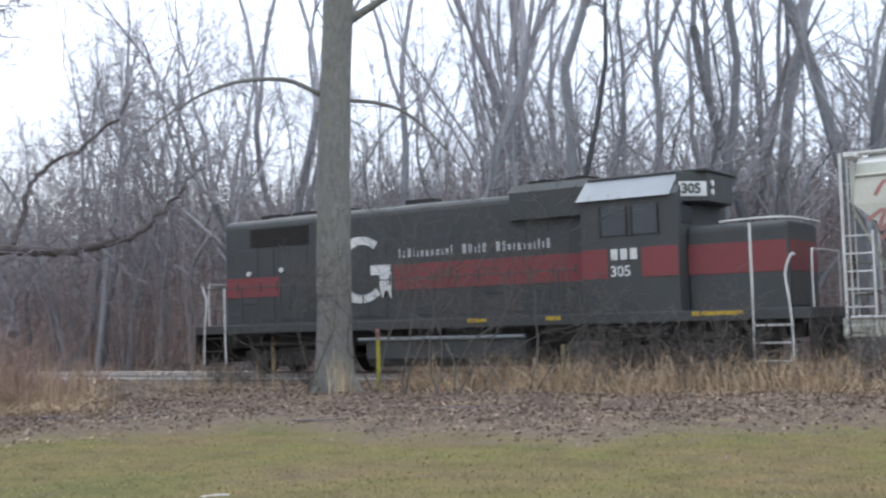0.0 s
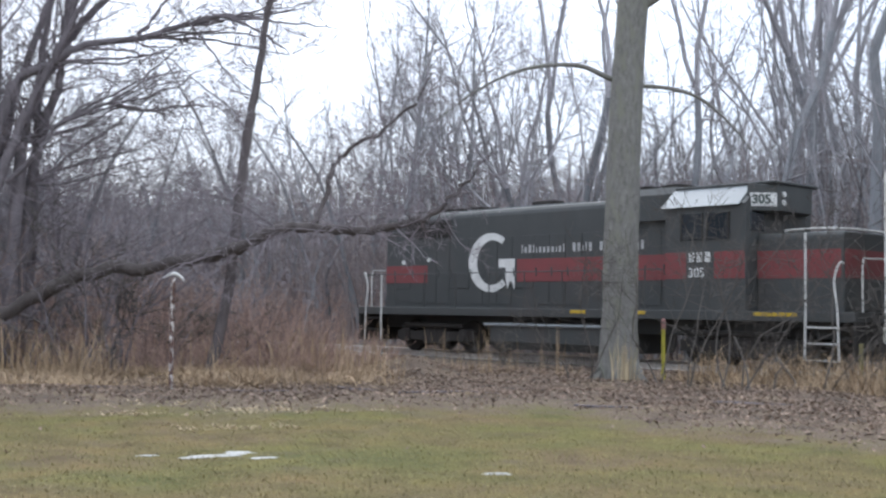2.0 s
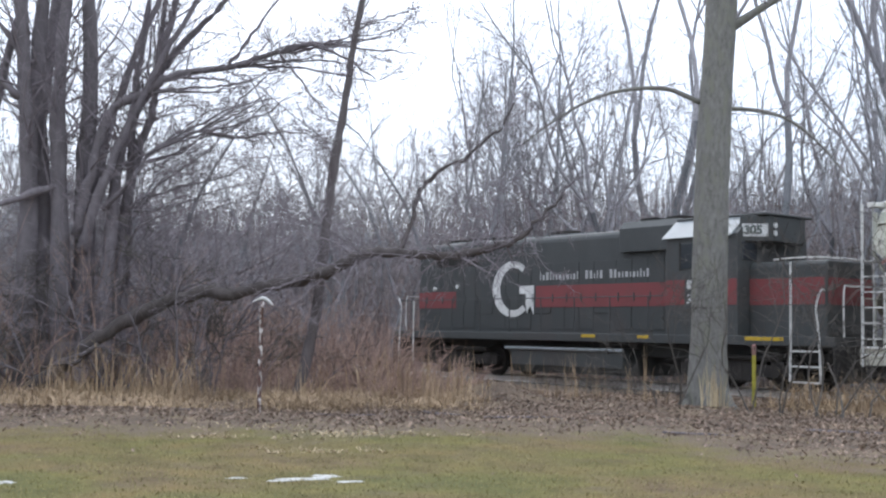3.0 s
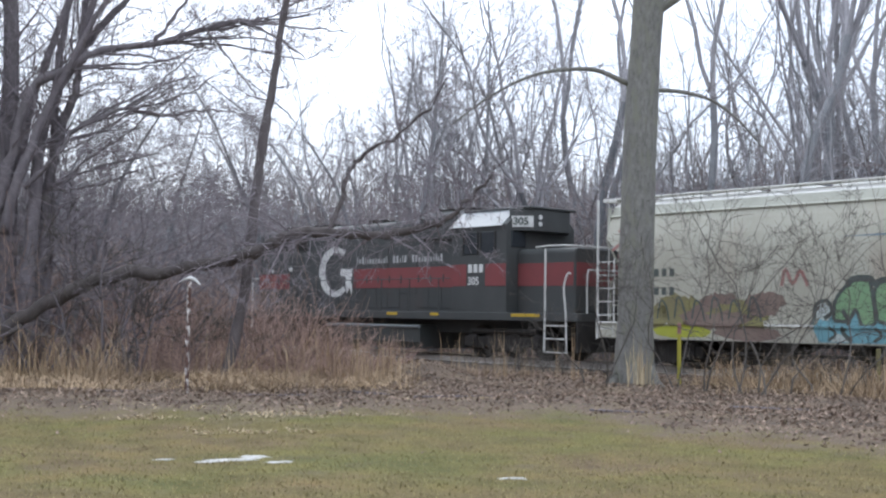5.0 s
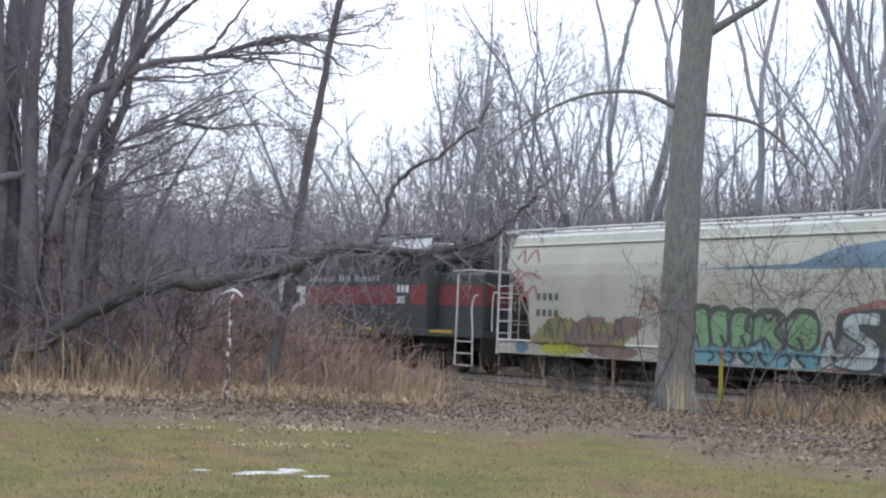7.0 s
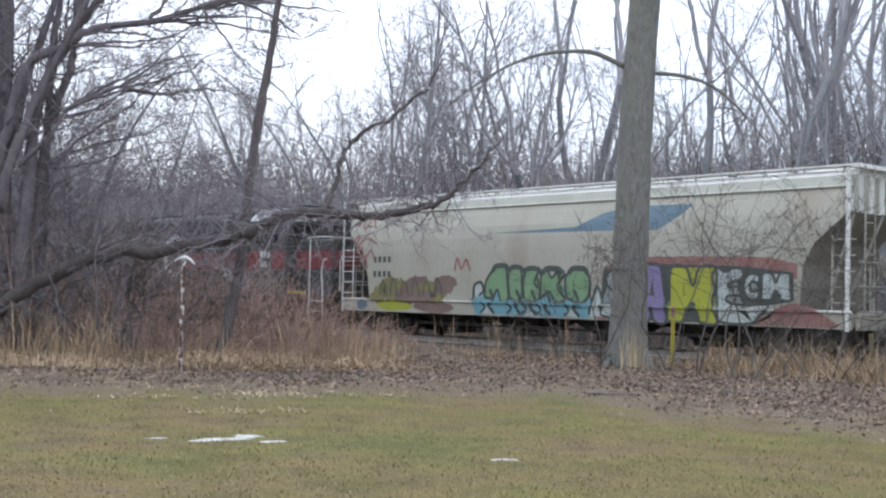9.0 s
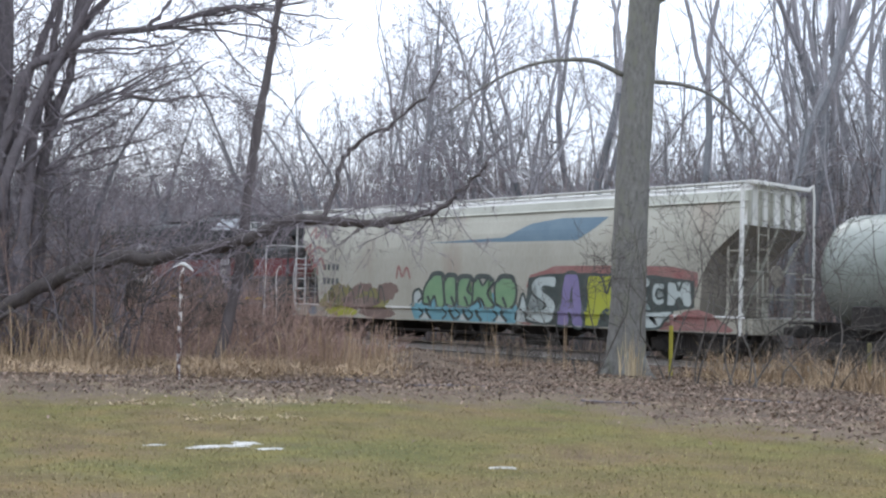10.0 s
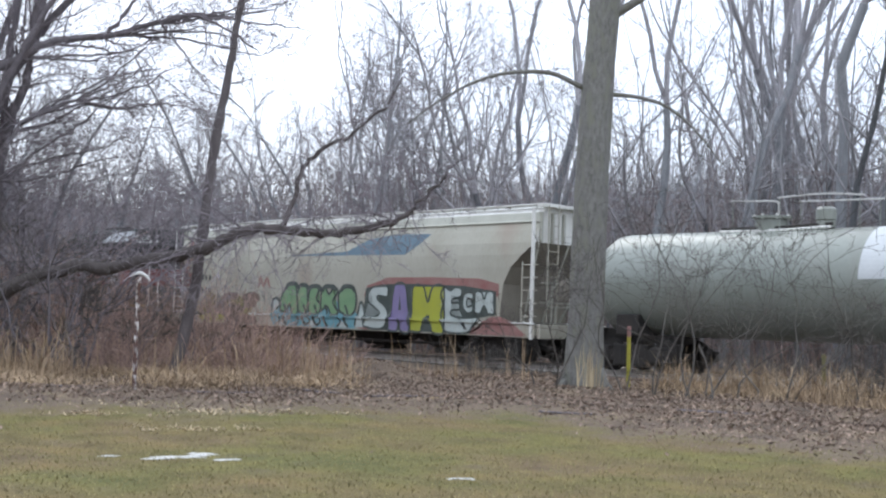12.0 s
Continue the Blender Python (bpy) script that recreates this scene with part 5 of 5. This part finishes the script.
def limb_sprays():
    """Slender side branches that fan out from the long limb and the stems below it."""
    r, out = random.Random(77), []
    for at, rise, n in (((-25.68, 11.16, 7.0), 0.1, 2), ((-25.42, 11.75, 7.4), -0.1, 2), ((-24.84, 12.93, 7.7), 0.2, 3), ((-24.33, 13.86, 8.1), 0.0, 3), ((-23.92, 14.55, 8.3), -0.2, 2),
                        ((-25.25, 11.15, 5.57), 0.2, 3), ((-24.82, 12.07, 6.07), 0.15, 3), ((-26.1, 10.6, 5.2), 0.3, 3), ((-26.2, 10.9, 4.2), 0.35, 3)):
        for k in range(n):
            far, up, p = r.uniform(1.8, 3.6), rise + r.uniform(-0.25, 0.55), Vector(at)
            pts = [p.copy()]
            for f in (0.3, 0.3, 0.25, 0.15):
                p = p + Vector((0.42 + r.gauss(0, 0.2), 0.90 + r.gauss(0, 0.15), up + r.gauss(0, 0.12))) * far * f
                up += r.uniform(-0.12, 0.2)
                pts.append(p.copy())
            out.append((pts, 0.034, 0.008))
    return out


main_tree()
limbs_tree("tree", "many-stemmed dark bare tree with a long spreading limb", [
    ([(-26.95, 9.0, -0.1), (-26.96, 8.93, 4.9), (-27.03, 8.7, 7.5), (-27.15, 8.4, 11.5)], 0.258, 0.112),
    ([(-27.2, 9.5, -0.1), (-27.26, 9.3, 4.95), (-27.3, 9.17, 7.35), (-27.3, 9.2, 12.5)], 0.275, 0.128),
    ([(-26.48, 9.7, -0.1), (-26.56, 9.48, 4.9), (-26.58, 9.42, 7.5), (-26.45, 9.7, 12.0)], 0.249, 0.096),
    ([(-26.73, 10.2, -0.1), (-26.72, 10.19, 5.0), (-26.73, 10.16, 7.4), (-26.85, 9.9, 12.5)], 0.284, 0.136),
    ([(-26.3, 10.5, -0.1), (-26.21, 10.68, 4.97), (-26.1, 10.94, 6.3), (-25.88, 11.45, 7.6), (-25.55, 12.1, 11.0)], 0.172, 0.056),
    ([(-26.6, 11.1, -0.1), (-26.64, 11.21, 5.05), (-26.6, 11.3, 7.5), (-26.5, 11.6, 11.0)], 0.129, 0.048),
    ([(-26.4, 10.0, 3.2), (-26.07, 10.22, 4.5), (-25.82, 10.83, 6.3), (-25.57, 11.41, 7.7), (-25.0, 12.6, 10.4)], 0.146, 0.048),
    ([(-26.5, 9.9, 3.6), (-26.13, 10.05, 5.0), (-26.01, 10.37, 6.4), (-25.68, 11.16, 7.0), (-25.42, 11.75, 7.45), (-24.84, 12.93, 7.73), (-24.33, 13.86, 8.15), (-23.92, 14.55, 8.34), (-23.41, 15.35, 7.93), (-23.1, 15.8, 7.55)], 0.138, 0.012),
    ([(-24.9, 12.81, 7.69), (-24.66, 13.26, 8.5), (-24.3, 13.9, 9.6)], 0.06, 0.02),
    ([(-26.0, 10.3, 4.2), (-25.42, 10.76, 4.9), (-25.25, 11.15, 5.57), (-24.82, 12.07, 6.07), (-24.41, 12.87, 6.71), (-23.97, 13.68, 6.94)], 0.06, 0.01),
    ([(-26.5, 10.7, -0.1), (-26.36, 11.09, 5.0), (-26.2, 11.48, 6.5), (-26.15, 11.57, 7.6), (-26.05, 11.8, 10.5)], 0.146, 0.048),
    ([(-24.33, 13.8, 8.12), (-23.76, 14.24, 7.25), (-23.48, 14.7, 6.6), (-23.31, 14.97, 6.0)], 0.025, 0.008),
    ([(-26.5, 9.4, 4.7), (-26.71, 8.42, 4.3), (-27.0, 7.4, 3.7), (-27.34, 6.06, 3.4)], 0.1, 0.03),
    ([(-27.03, 8.7, 6.7), (-27.22, 8.1, 7.2), (-27.42, 7.39, 7.5), (-27.68, 6.34, 7.8)], 0.09, 0.03),
    ([(-27.25, 8.8, 7.7), (-27.41, 8.18, 8.5), (-27.6, 7.51, 9.15)], 0.08, 0.03),
    ([(-26.1, 11.45, 7.4), (-25.82, 12.06, 8.3), (-25.48, 12.77, 9.2), (-25.2, 13.3, 10.2)], 0.1, 0.04),
] + limb_sprays(), 16, 21, M_BARK_DARK, (1.4, 4.0), 0.14, along=1.3)
limbs_tree("tree", "dark many-stemmed bare tree at the wood's edge", [
    ([(-28.6, 7.0, -0.1), (-28.7, 6.8, 4.0), (-28.9, 6.3, 8.0), (-29.0, 6.0, 12)], 0.26, 0.12),
    ([(-28.2, 7.9, -0.1), (-28.1, 8.0, 3.0), (-28.0, 8.3, 6.0), (-27.6, 9.0, 10.0)], 0.17, 0.08),
    ([(-28.9, 9.4, -0.1), (-28.9, 9.6, 4.0), (-28.8, 9.9, 8.0), (-28.7, 10.2, 12)], 0.20, 0.10),
    ([(-29.2, 10.9, -0.1), (-29.1, 11.0, 3.0), (-28.7, 11.6, 7.0), (-28.0, 12.6, 10.5)], 0.15, 0.07),
], 4, 31, M_BARK_DARK, (1.5, 3.8), 0.14, along=1.0)
limbs_tree("tree", "slender leaning bare tree in the brush", [
    ([(-21.6, 12.9, -0.1), (-21.36, 13.2, 1.87), (-21.27, 13.35, 3.79), (-21.19, 13.46, 5.0), (-21.1, 13.61, 6.22), (-21.01, 13.75, 7.45), (-20.92, 13.9, 8.71), (-20.74, 14.14, 10.8)], 0.125, 0.055),
], 30, 27, M_SLIMBARK, (0.4, 1.2), knots=0.009, along=0.5)
limbs_tree("fallen_tree", "long dark half-fallen limb reaching over the brush", [
    ([(-25.8, 8.7, 0.1), (-25.33, 9.06, 0.45), (-24.43, 9.74, 1.31), (-23.85, 10.36, 1.79), (-23.26, 10.94, 2.17), (-22.17, 11.77, 2.32), (-21.25, 12.39, 2.49), (-20.57, 12.75, 2.66),
      (-20.11, 12.92, 2.79), (-19.65, 13.07, 3.01), (-19.18, 13.41, 3.1), (-18.64, 13.97, 3.05), (-18.16, 14.44, 3.05), (-17.74, 14.95, 3.17), (-17.53, 15.35, 3.36), (-17.32, 15.65, 3.62),
      (-17.18, 15.95, 4.0), (-17.03, 16.25, 4.3)], 0.17, 0.02),
    ([(-24.56, 8.54, 0.67), (-24.34, 9.15, 0.79), (-24.37, 9.63, 1.1)], 0.03, 0.06),
    ([(-19.5, 13.9, 3.1), (-19.6, 14.4, 3.8), (-19.66, 14.62, 4.44), (-19.44, 14.92, 4.89), (-19.04, 15.42, 5.24), (-18.63, 15.91, 5.8), (-18.41, 16.17, 6.46)], 0.06, 0.015),
], 60, 23, M_WETBARK, (0.6, 1.9), -0.12, 0.75, 0.03, thick=0.017)


def sapling(az, far, h, seed):
    r = random.Random(seed)
    x, y = polar(az, far)
    t = thing("sapling", "thin bare sapling among dry grass beside the track", "sapling", group="saplings by the track")
    stems, tw = Geo(), Geo()
    for k in range(r.choice((1, 2, 3))):
        grow([stems, tw], (x + r.gauss(0, 0.15), y + r.gauss(0, 0.15), -0.05), (r.gauss(0, 0.2), r.gauss(0, 0.2), 1), h * r.uniform(0.7, 1.1), 0.02, 0, r, 0.12, 0.52, (8, 4, 2), (6, 4, 3, 3), (30, 65), (0.35, 0.6), 3)
    part("stem", stems, M_SAP, t)
    tagged(part("twig_growth", tw, M_SAP, t), kind="stuff")


for k, (az, far, h) in enumerate(((-37.6, 24.5, 4.6), (-36.4, 24.0, 4.2), (-34.6, 24.2, 4.8), (-33.2, 23.6, 4.0), (-31.8, 24.0, 3.6), (-30.0, 23.5, 3.2), (-27.0, 23.8, 3.4), (-23, 23.5, 2.4), (-19, 23.0, 2.2),
                                  (-41.5, 24.5, 3.0))):
    sapling(az, far, h, 60 + k)


def thicket():
    g, r = Geo(), random.Random(8)
    for i in range(900):
        az = r.uniform(-84, -50.5)
        far = r.uniform(26.8, 42.0)
        if az > -56:
            far = min(far, 27.5 + r.uniform(0, 3))
        x, y = polar(az, far)
        if y > TRACK_Y - 2.2:
            continue
        h = r.uniform(1.1, 3.6)
        if az > -63.5:             # lower where the train shows over it
            h = r.uniform(0.35, 1.0) * float(np.interp(az, [-63.5, -60.0, -56.5, -54.5, -52.0], [3.1, 2.6, 2.5, 2.0, 0.9]))
        grow([g], (x, y, -0.05), (r.gauss(0, 0.3), r.gauss(0, 0.3), 1), h, 0.016, 1, r, 0.05, 0.3, kids=(6, 7, 3), sides=(4, 4, 3, 3), spread=(25, 60), shrink=(0.4, 0.7), top=2)
    for i in range(300):           # finer brush where the track comes out of the thicket
        az = r.uniform(-63, -51.8)
        x, y = polar(az, r.uniform(24.8, 29))
        grow([g], (x, y, -0.05), (r.gauss(0, 0.35), r.gauss(0, 0.35), 1), r.uniform(0.5, 1.5) * min(1.0, 0.3 + (-51.5 - az) / 5), 0.008, 1, r, 0.05, 0.35, kids=(6, 7, 3), sides=(3, 3, 3, 3), spread=(25, 65), shrink=(0.4, 0.7), top=2)
    for i in range(620):           # brush on the far side of the rails
        x, y = r.uniform(-70, 0), r.uniform(28.4, 36)
        grow([g], (x, y, -0.05), (r.gauss(0, 0.3), r.gauss(0, 0.3), 1), r.uniform(1.2, 4.0), 0.016, 1, r, 0.08, 0.3, kids=(6, 6, 3), sides=(3, 3, 3, 3), spread=(20, 55), shrink=(0.4, 0.7), top=2)
    ob = part("thicket", g, M_BRAMBLE)
    tagged(ob, "tangled reddish-brown bramble thicket at the wood's edge", "brush", kind="stuff")


thicket()


def track_brush():
    """Fine dark brush between the lawn and the rails."""
    g, r = Geo(), random.Random(18)
    for i in range(760):
        x, y = r.uniform(-15.0, 4.0), r.uniform(21.5, 24.5)
        if noise.noise((x * 0.5, y * 0.3, 21)) < -0.12:
            continue
        grow([g], (x, y, -0.03), (r.gauss(0, 0.4), r.gauss(0, 0.4), 1), r.uniform(0.5, 1.9), 0.007, 1, r, 0.05, 0.35, kids=(5, 6, 3), sides=(3, 3, 3, 3), spread=(25, 65), shrink=(0.4, 0.7), top=2)
    for i in range(170):
        x, y = r.uniform(-24.5, -15.6), r.uniform(21.6, 24.0)
        if noise.noise((x * 0.45, y * 0.3, 33)) < -0.05 + 0.25 * (x > -18.5):
            continue
        grow([g], (x, y, -0.03), (r.gauss(0, 0.35), r.gauss(0, 0.35), 1), r.uniform(0.3, 0.95), 0.008, 1, r, 0.05, 0.35, kids=(5, 7, 3), sides=(3, 3, 3, 3), spread=(25, 65), shrink=(0.4, 0.7), top=2)
    tagged(part("brush", g, M_SAP), "fine grey twiggy brush beside the rails", "brush", kind="stuff")


track_brush()


def crooked_shrub(az, far, h, seed, full=(8, 6, 3), twig=M_SAP, thick=0.038):
    r = random.Random(seed)
    x, y = polar(az, far)
    t = thing("shrub", "crooked dark-stemmed bare shrub at the wood's edge", "shrub", group="bare shrubs")
    for k in range(r.choice((3, 4))):
        st, tw = Geo(), Geo()
        grow([st, tw], (x + r.gauss(0, 0.08), y + r.gauss(0, 0.08), -0.05), (r.gauss(0, 0.45), r.gauss(0, 0.45), 1), h * r.uniform(0.6, 1.0), thick, 0, r, 0.1, 0.48, full, (7, 4, 3, 3), (30, 70), (0.3, 0.55), 3)
        s = part("stem", st, M_BARK_DARK, t)
        tagged(part("twig_growth", tw, twig, s), kind="stuff")


for k, (az, far, h) in enumerate(((-67.5, 26.5, 3.6), (-64.8, 25.6, 4.0), (-63.2, 26.0, 3.0), (-61.0, 26.8, 2.6), (-58.4, 27.0, 2.0), (-70.5, 27.5, 4.0), (-74.0, 27.0, 4.2))):
    crooked_shrub(az, far, h, 90 + k)
for k, (az, far, h) in enumerate(((-68.6, 28.5, 5.6), (-66.4, 29.5, 5.9), (-64.6, 28.2, 5.2), (-63.4, 30.5, 5.9), (-71.5, 30.0, 5.8), (-67.4, 31.0, 6.6), (-65.5, 31.5, 6.5))):
    crooked_shrub(az, far, h * 1.3, 190 + k, (12, 6, 4), M_LTWIG, 0.05)


def blades(g, x, y, n, h, r, wide=0.009, bend=0.35, spread=0.18):
    for _ in range(n):
        a = r.uniform(0, 2 * math.pi)
        bx, by = x + r.gauss(0, spread), y + r.gauss(0, spread)
        bz = height_at(bx, by) - 0.03
        hh, lean = h * r.uniform(0.5, 1.15), bend * abs(r.gauss(0, 1)) * h
        ca, sa = math.cos(a), math.sin(a)
        s = Vector((-sa, ca, 0)) * wide * r.uniform(0.6, 1.4)
        b, m, e = Vector((bx, by, bz)), Vector((bx + ca * lean * 0.3, by + sa * lean * 0.3, bz + hh * 0.6)), Vector((bx + ca * lean, by + sa * lean, bz + hh))
        k = len(g.v)
        g.v += [b - s, b + s, m + s * 0.8, m - s * 0.8, e]
        g.f += [(k, k + 1, k + 2, k + 3), (k + 3, k + 2, k + 4)]


def dry_grass():
    r = random.Random(9)
    g = Geo()

    def patchy(x, y, cut):
        return noise.noise((x * 0.8, y * 0.8, 11)) + 0.5 * noise.noise((x * 2.3, y * 2.3, 4)) > cut
    for i in range(1500):          # tangled straw by the track, beyond the big tree
        x, y = r.uniform(-15.6, 3.5), r.uniform(20.4, 24.0)
        if patchy(x, y, -0.02):
            blades(g, x, y, 9, r.uniform(0.2, 0.95), r, 0.0075, 0.85, 0.22)
    for i in range(800):           # low mat under it
        blades(g, r.uniform(-16.5, 3.5), r.uniform(19.8, 24.2), 9, r.uniform(0.08, 0.25), r, 0.007, 1.8, 0.3)
    for i in range(1050):          # tall stalks before the thicket
        az = r.choice((r.uniform(-84, -53), r.uniform(-59, -54), r.uniform(-70, -64)))
        x, y = polar(az, r.uniform(24.2, 28))
        if patchy(x, y, 0.22):
            blades(g, x, y, 6, 0.25 + 1.2 * r.random() ** 1.6, r, 0.008, 0.62, 0.24)
    for i in range(2600):          # low matted grass
        x, y = polar(r.uniform(-84, -50.5), r.uniform(22.2, 27))
        if patchy(x, y, -0.12):
            blades(g, x, y, 11, r.uniform(0.08, 0.34), r, 0.007, 1.9, 0.3)
    for i in range(220):
        x, y = r.uniform(-24, -16), r.uniform(19.5, 24.2)
        if patchy(x, y, 0.1):
            blades(g, x, y, 8, r.uniform(0.06, 0.2), r, 0.007, 1.5, 0.3)
    for az, far, n in ((-53.0, 24.6, 9), (-52.2, 25.0, 8), (-51.0, 25.2, 6), (-46.5, 27.2, 4), (-45.6, 27.6, 3), (-48.0, 27.8, 2), (-43.0, 26.6, 2)):   # upright straw clumps by the rails
        for k in range(n):
            x, y = polar(az + r.gauss(0, 0.5), far + r.gauss(0, 0.4))
            blades(g, x, y, 6, r.uniform(0.4, 1.35), r, 0.008, 0.3, 0.16)
    ob = part("dry_grass", g, M_STRAW)
    tagged(ob, "tall straw-coloured dry grass along the wood's edge", "dry grass", kind="stuff")


dry_grass()


def straw_tuft():
    """Long pale stalks at the foot of the big tree."""
    g, r = Geo(), random.Random(29)
    for i in range(11):
        x, y = -15.55 + r.gauss(0, 0.2), 19.02 + r.gauss(0, 0.14)
        blades(g, x, y, 3, r.uniform(0.5, 1.35), r, 0.012, 0.2, 0.06)
    tagged(part("straw_tuft", g, M_THATCH), "long pale straw stalks leaning on the tree's foot", "dry grass", kind="stuff")


straw_tuft()


def dead_thatch():
    """Pale flattened streaks of dead grass on the lawn."""
    g, r = Geo(), random.Random(14)
    for az, far, wide, deep, n in ((-56.6, 17.0, 0.8, 0.25, 46), (-58.0, 15.0, 0.5, 0.18, 26), (-62.5, 16.8, 0.4, 0.15, 14), (-49.5, 20.6, 0.8, 0.3, 22), (-60.0, 18.2, 0.7, 0.2, 14)):
        for k in range(n):
            a, b = polar(az, far + r.gauss(0, deep))
            q = r.gauss(0, wide)
            blades(g, a + q * math.cos(radians(az)), b - q * math.sin(radians(az)), 9, 0.07, r, 0.013, 1.4, 0.06)
    tagged(part("dead_grass", g, M_THATCH), "pale flattened streaks of dead grass on the lawn", "dead grass", kind="stuff")


dead_thatch()


def leaf_litter():
    g, r = Geo(), random.Random(10)
    made = 0
    while made < 46000:
        x, y = polar(r.uniform(-84, -8), r.uniform(12, 31))
        if 24.7 < y < 27.2 or r.random() > litter_at(x, y) ** 2.2 * 1.1 + 0.002:
            continue
        made += 1
        s = r.uniform(0.015, 0.036)
        m = Euler((r.gauss(0, 0.5), r.gauss(0, 0.5), r.uniform(0, 6.28))).to_matrix()
        c = Vector((x, y, height_at(x, y) + r.uniform(0.01, 0.05)))
        k = len(g.v)
        g.v += [c + m @ Vector(p) * s for p in ((-1.2, 0, 0.25), (-0.3, -0.7, 0.2), (0.9, -0.5, 0.3), (1.4, 0, 0.1), (0.9, 0.5, 0.35), (-0.3, 0.7, 0.2), (0.2, 0, -0.1))]
        g.f += [(k, k + 1, k + 6), (k + 1, k + 2, k + 6), (k + 2, k + 3, k + 6), (k + 3, k + 4, k + 6), (k + 4, k + 5, k + 6), (k + 5, k, k + 6)]
    ob = part("fallen_leaves", g, M_LEAF)
    tagged(ob, "brown curled fallen leaves covering the ground", "fallen leaves", kind="stuff")


leaf_litter()


def lawn_grass():
    g, r = Geo(), random.Random(12)
    made = 0
    while made < 60000:
        far = 6.5 + 14 * r.random() ** 1.3
        x, y = polar(r.uniform(-80, -8), far)
        if r.random() < litter_at(x, y) + 0.05:
            continue
        made += 1
        a, h, w = r.uniform(0, 6.28), r.uniform(0.012, 0.038), 0.006
        z = height_at(x, y) - 0.004
        ca, sa = math.cos(a), math.sin(a)
        k = len(g.v)
        g.v += [Vector((x - sa * w, y + ca * w, z)), Vector((x + sa * w, y - ca * w, z)), Vector((x + ca * h * 0.6, y + sa * h * 0.6, z + h))]
        g.f.append((k, k + 1, k + 2))
    ob = part("lawn_grass", g, M_BLADE)
    tagged(ob, "short worn green and tan lawn grass", "grass", kind="stuff")


lawn_grass()


# ---- small things ----
for az, far, long, wide, seed in ((-58.9, 12.3, 0.23, 0.13, 1), (-61.9, 12.35, 0.10, 0.05, 2), (-56.4, 12.1, 0.11, 0.06, 3), (-45.3, 10.9, 0.11, 0.055, 4), (-72.3, 12.2, 0.12, 0.09, 5), (-57.6, 12.6, 0.14, 0.08, 6), (-59.9, 12.1, 0.10, 0.05, 7)):
    snow_patch(az, far, long, wide, seed)


def clothes_pole():
    x, y = -18.35, 10.23
    t = thing("pole", "rusty pipe pole with flaking white paint and a bent white top", "pole")
    g = Geo()
    p = smooth_path([(x + 0.02, y, -0.2), (x + 0.01, y, 0.7), (x, y, 1.4), (x + 0.02, y, 2.0)], 5)
    g.tube(p, [0.036] * len(p), 10)
    part("pipe", g, M_STAKE, t, smooth=True)
    g = Geo()
    g.tube(smooth_path([(x - 0.08, y - 0.13, 2.0), (x, y, 2.07), (x + 0.05, y + 0.1, 2.03), (x + 0.09, y + 0.17, 1.95)], 4), [0.008, 0.009, 0.012, 0.02, 0.032, 0.034, 0.032, 0.029, 0.027, 0.025, 0.022, 0.018, 0.013], 8)
    part("cap", g, M_WHITE, t, "white bent top")
    g = Geo()
    g.tube([(x - 0.01, y + 0.02, 1.98), (x + 0.0, y + 0.05, 1.9)], [0.02, 0.012], 6)
    part("hook", g, M_WHITE, t)


def marker_post(x, y, h, red):
    t = thing("marker_post", "yellow plastic marker post standing in dry grass" if red else "dull yellow marker post half hidden in brush", "marker post", group="marker posts")
    g = Geo()
    g.box(x - 0.045, x + 0.045, y - 0.02, y + 0.02, -0.1, h - 0.24 if red else h, 0.012)
    part("post", g, M_POSTY if red else P_OLIVE, t)
    if red:
        g = Geo()
        g.prism([(y - 0.02, h - 0.24), (y + 0.02, h - 0.24), (y + 0.02, h - 0.03), (y, h), (y - 0.02, h - 0.03)], x - 0.045, x + 0.045, 0.006)
        part("tip", g, P_RED, t, "faded red tip")


clothes_pole()
marker_post(-16.2, 21.2, 1.4, True)
marker_post(-12.2, 22.5, 0.95, False)


def stick(az, far, long, turn, seed):
    r = random.Random(seed)
    x, y = polar(az, far)
    g = Geo()
    pts = [(x + math.cos(turn) * long * (f - 0.5) + r.gauss(0, 0.04), y + math.sin(turn) * long * (f - 0.5) + r.gauss(0, 0.04), 0) for f in (0, 0.33, 0.66, 1)]
    pts = [(a, b, height_at(a, b) + 0.03) for a, b, _ in pts]
    g.tube(pts, [0.02, 0.018, 0.014, 0.006], 6)
    tagged(part("stick", g, M_BARK_DARK), "fallen bare stick lying on the leaves", "stick", group="fallen sticks")


for k, (az, far, long, turn) in enumerate(((-47.5, 20.5, 1.8, 0.7), (-52.0, 21.5, 1.2, 0.2), (-57.0, 21.0, 1.6, 0.9), (-63.0, 21.5, 1.4, 1.2), (-40.0, 18.5, 1.1, 0.4), (-33.0, 20.0, 1.3, 0.6))):
    stick(az, far, long, turn, k)

motions()
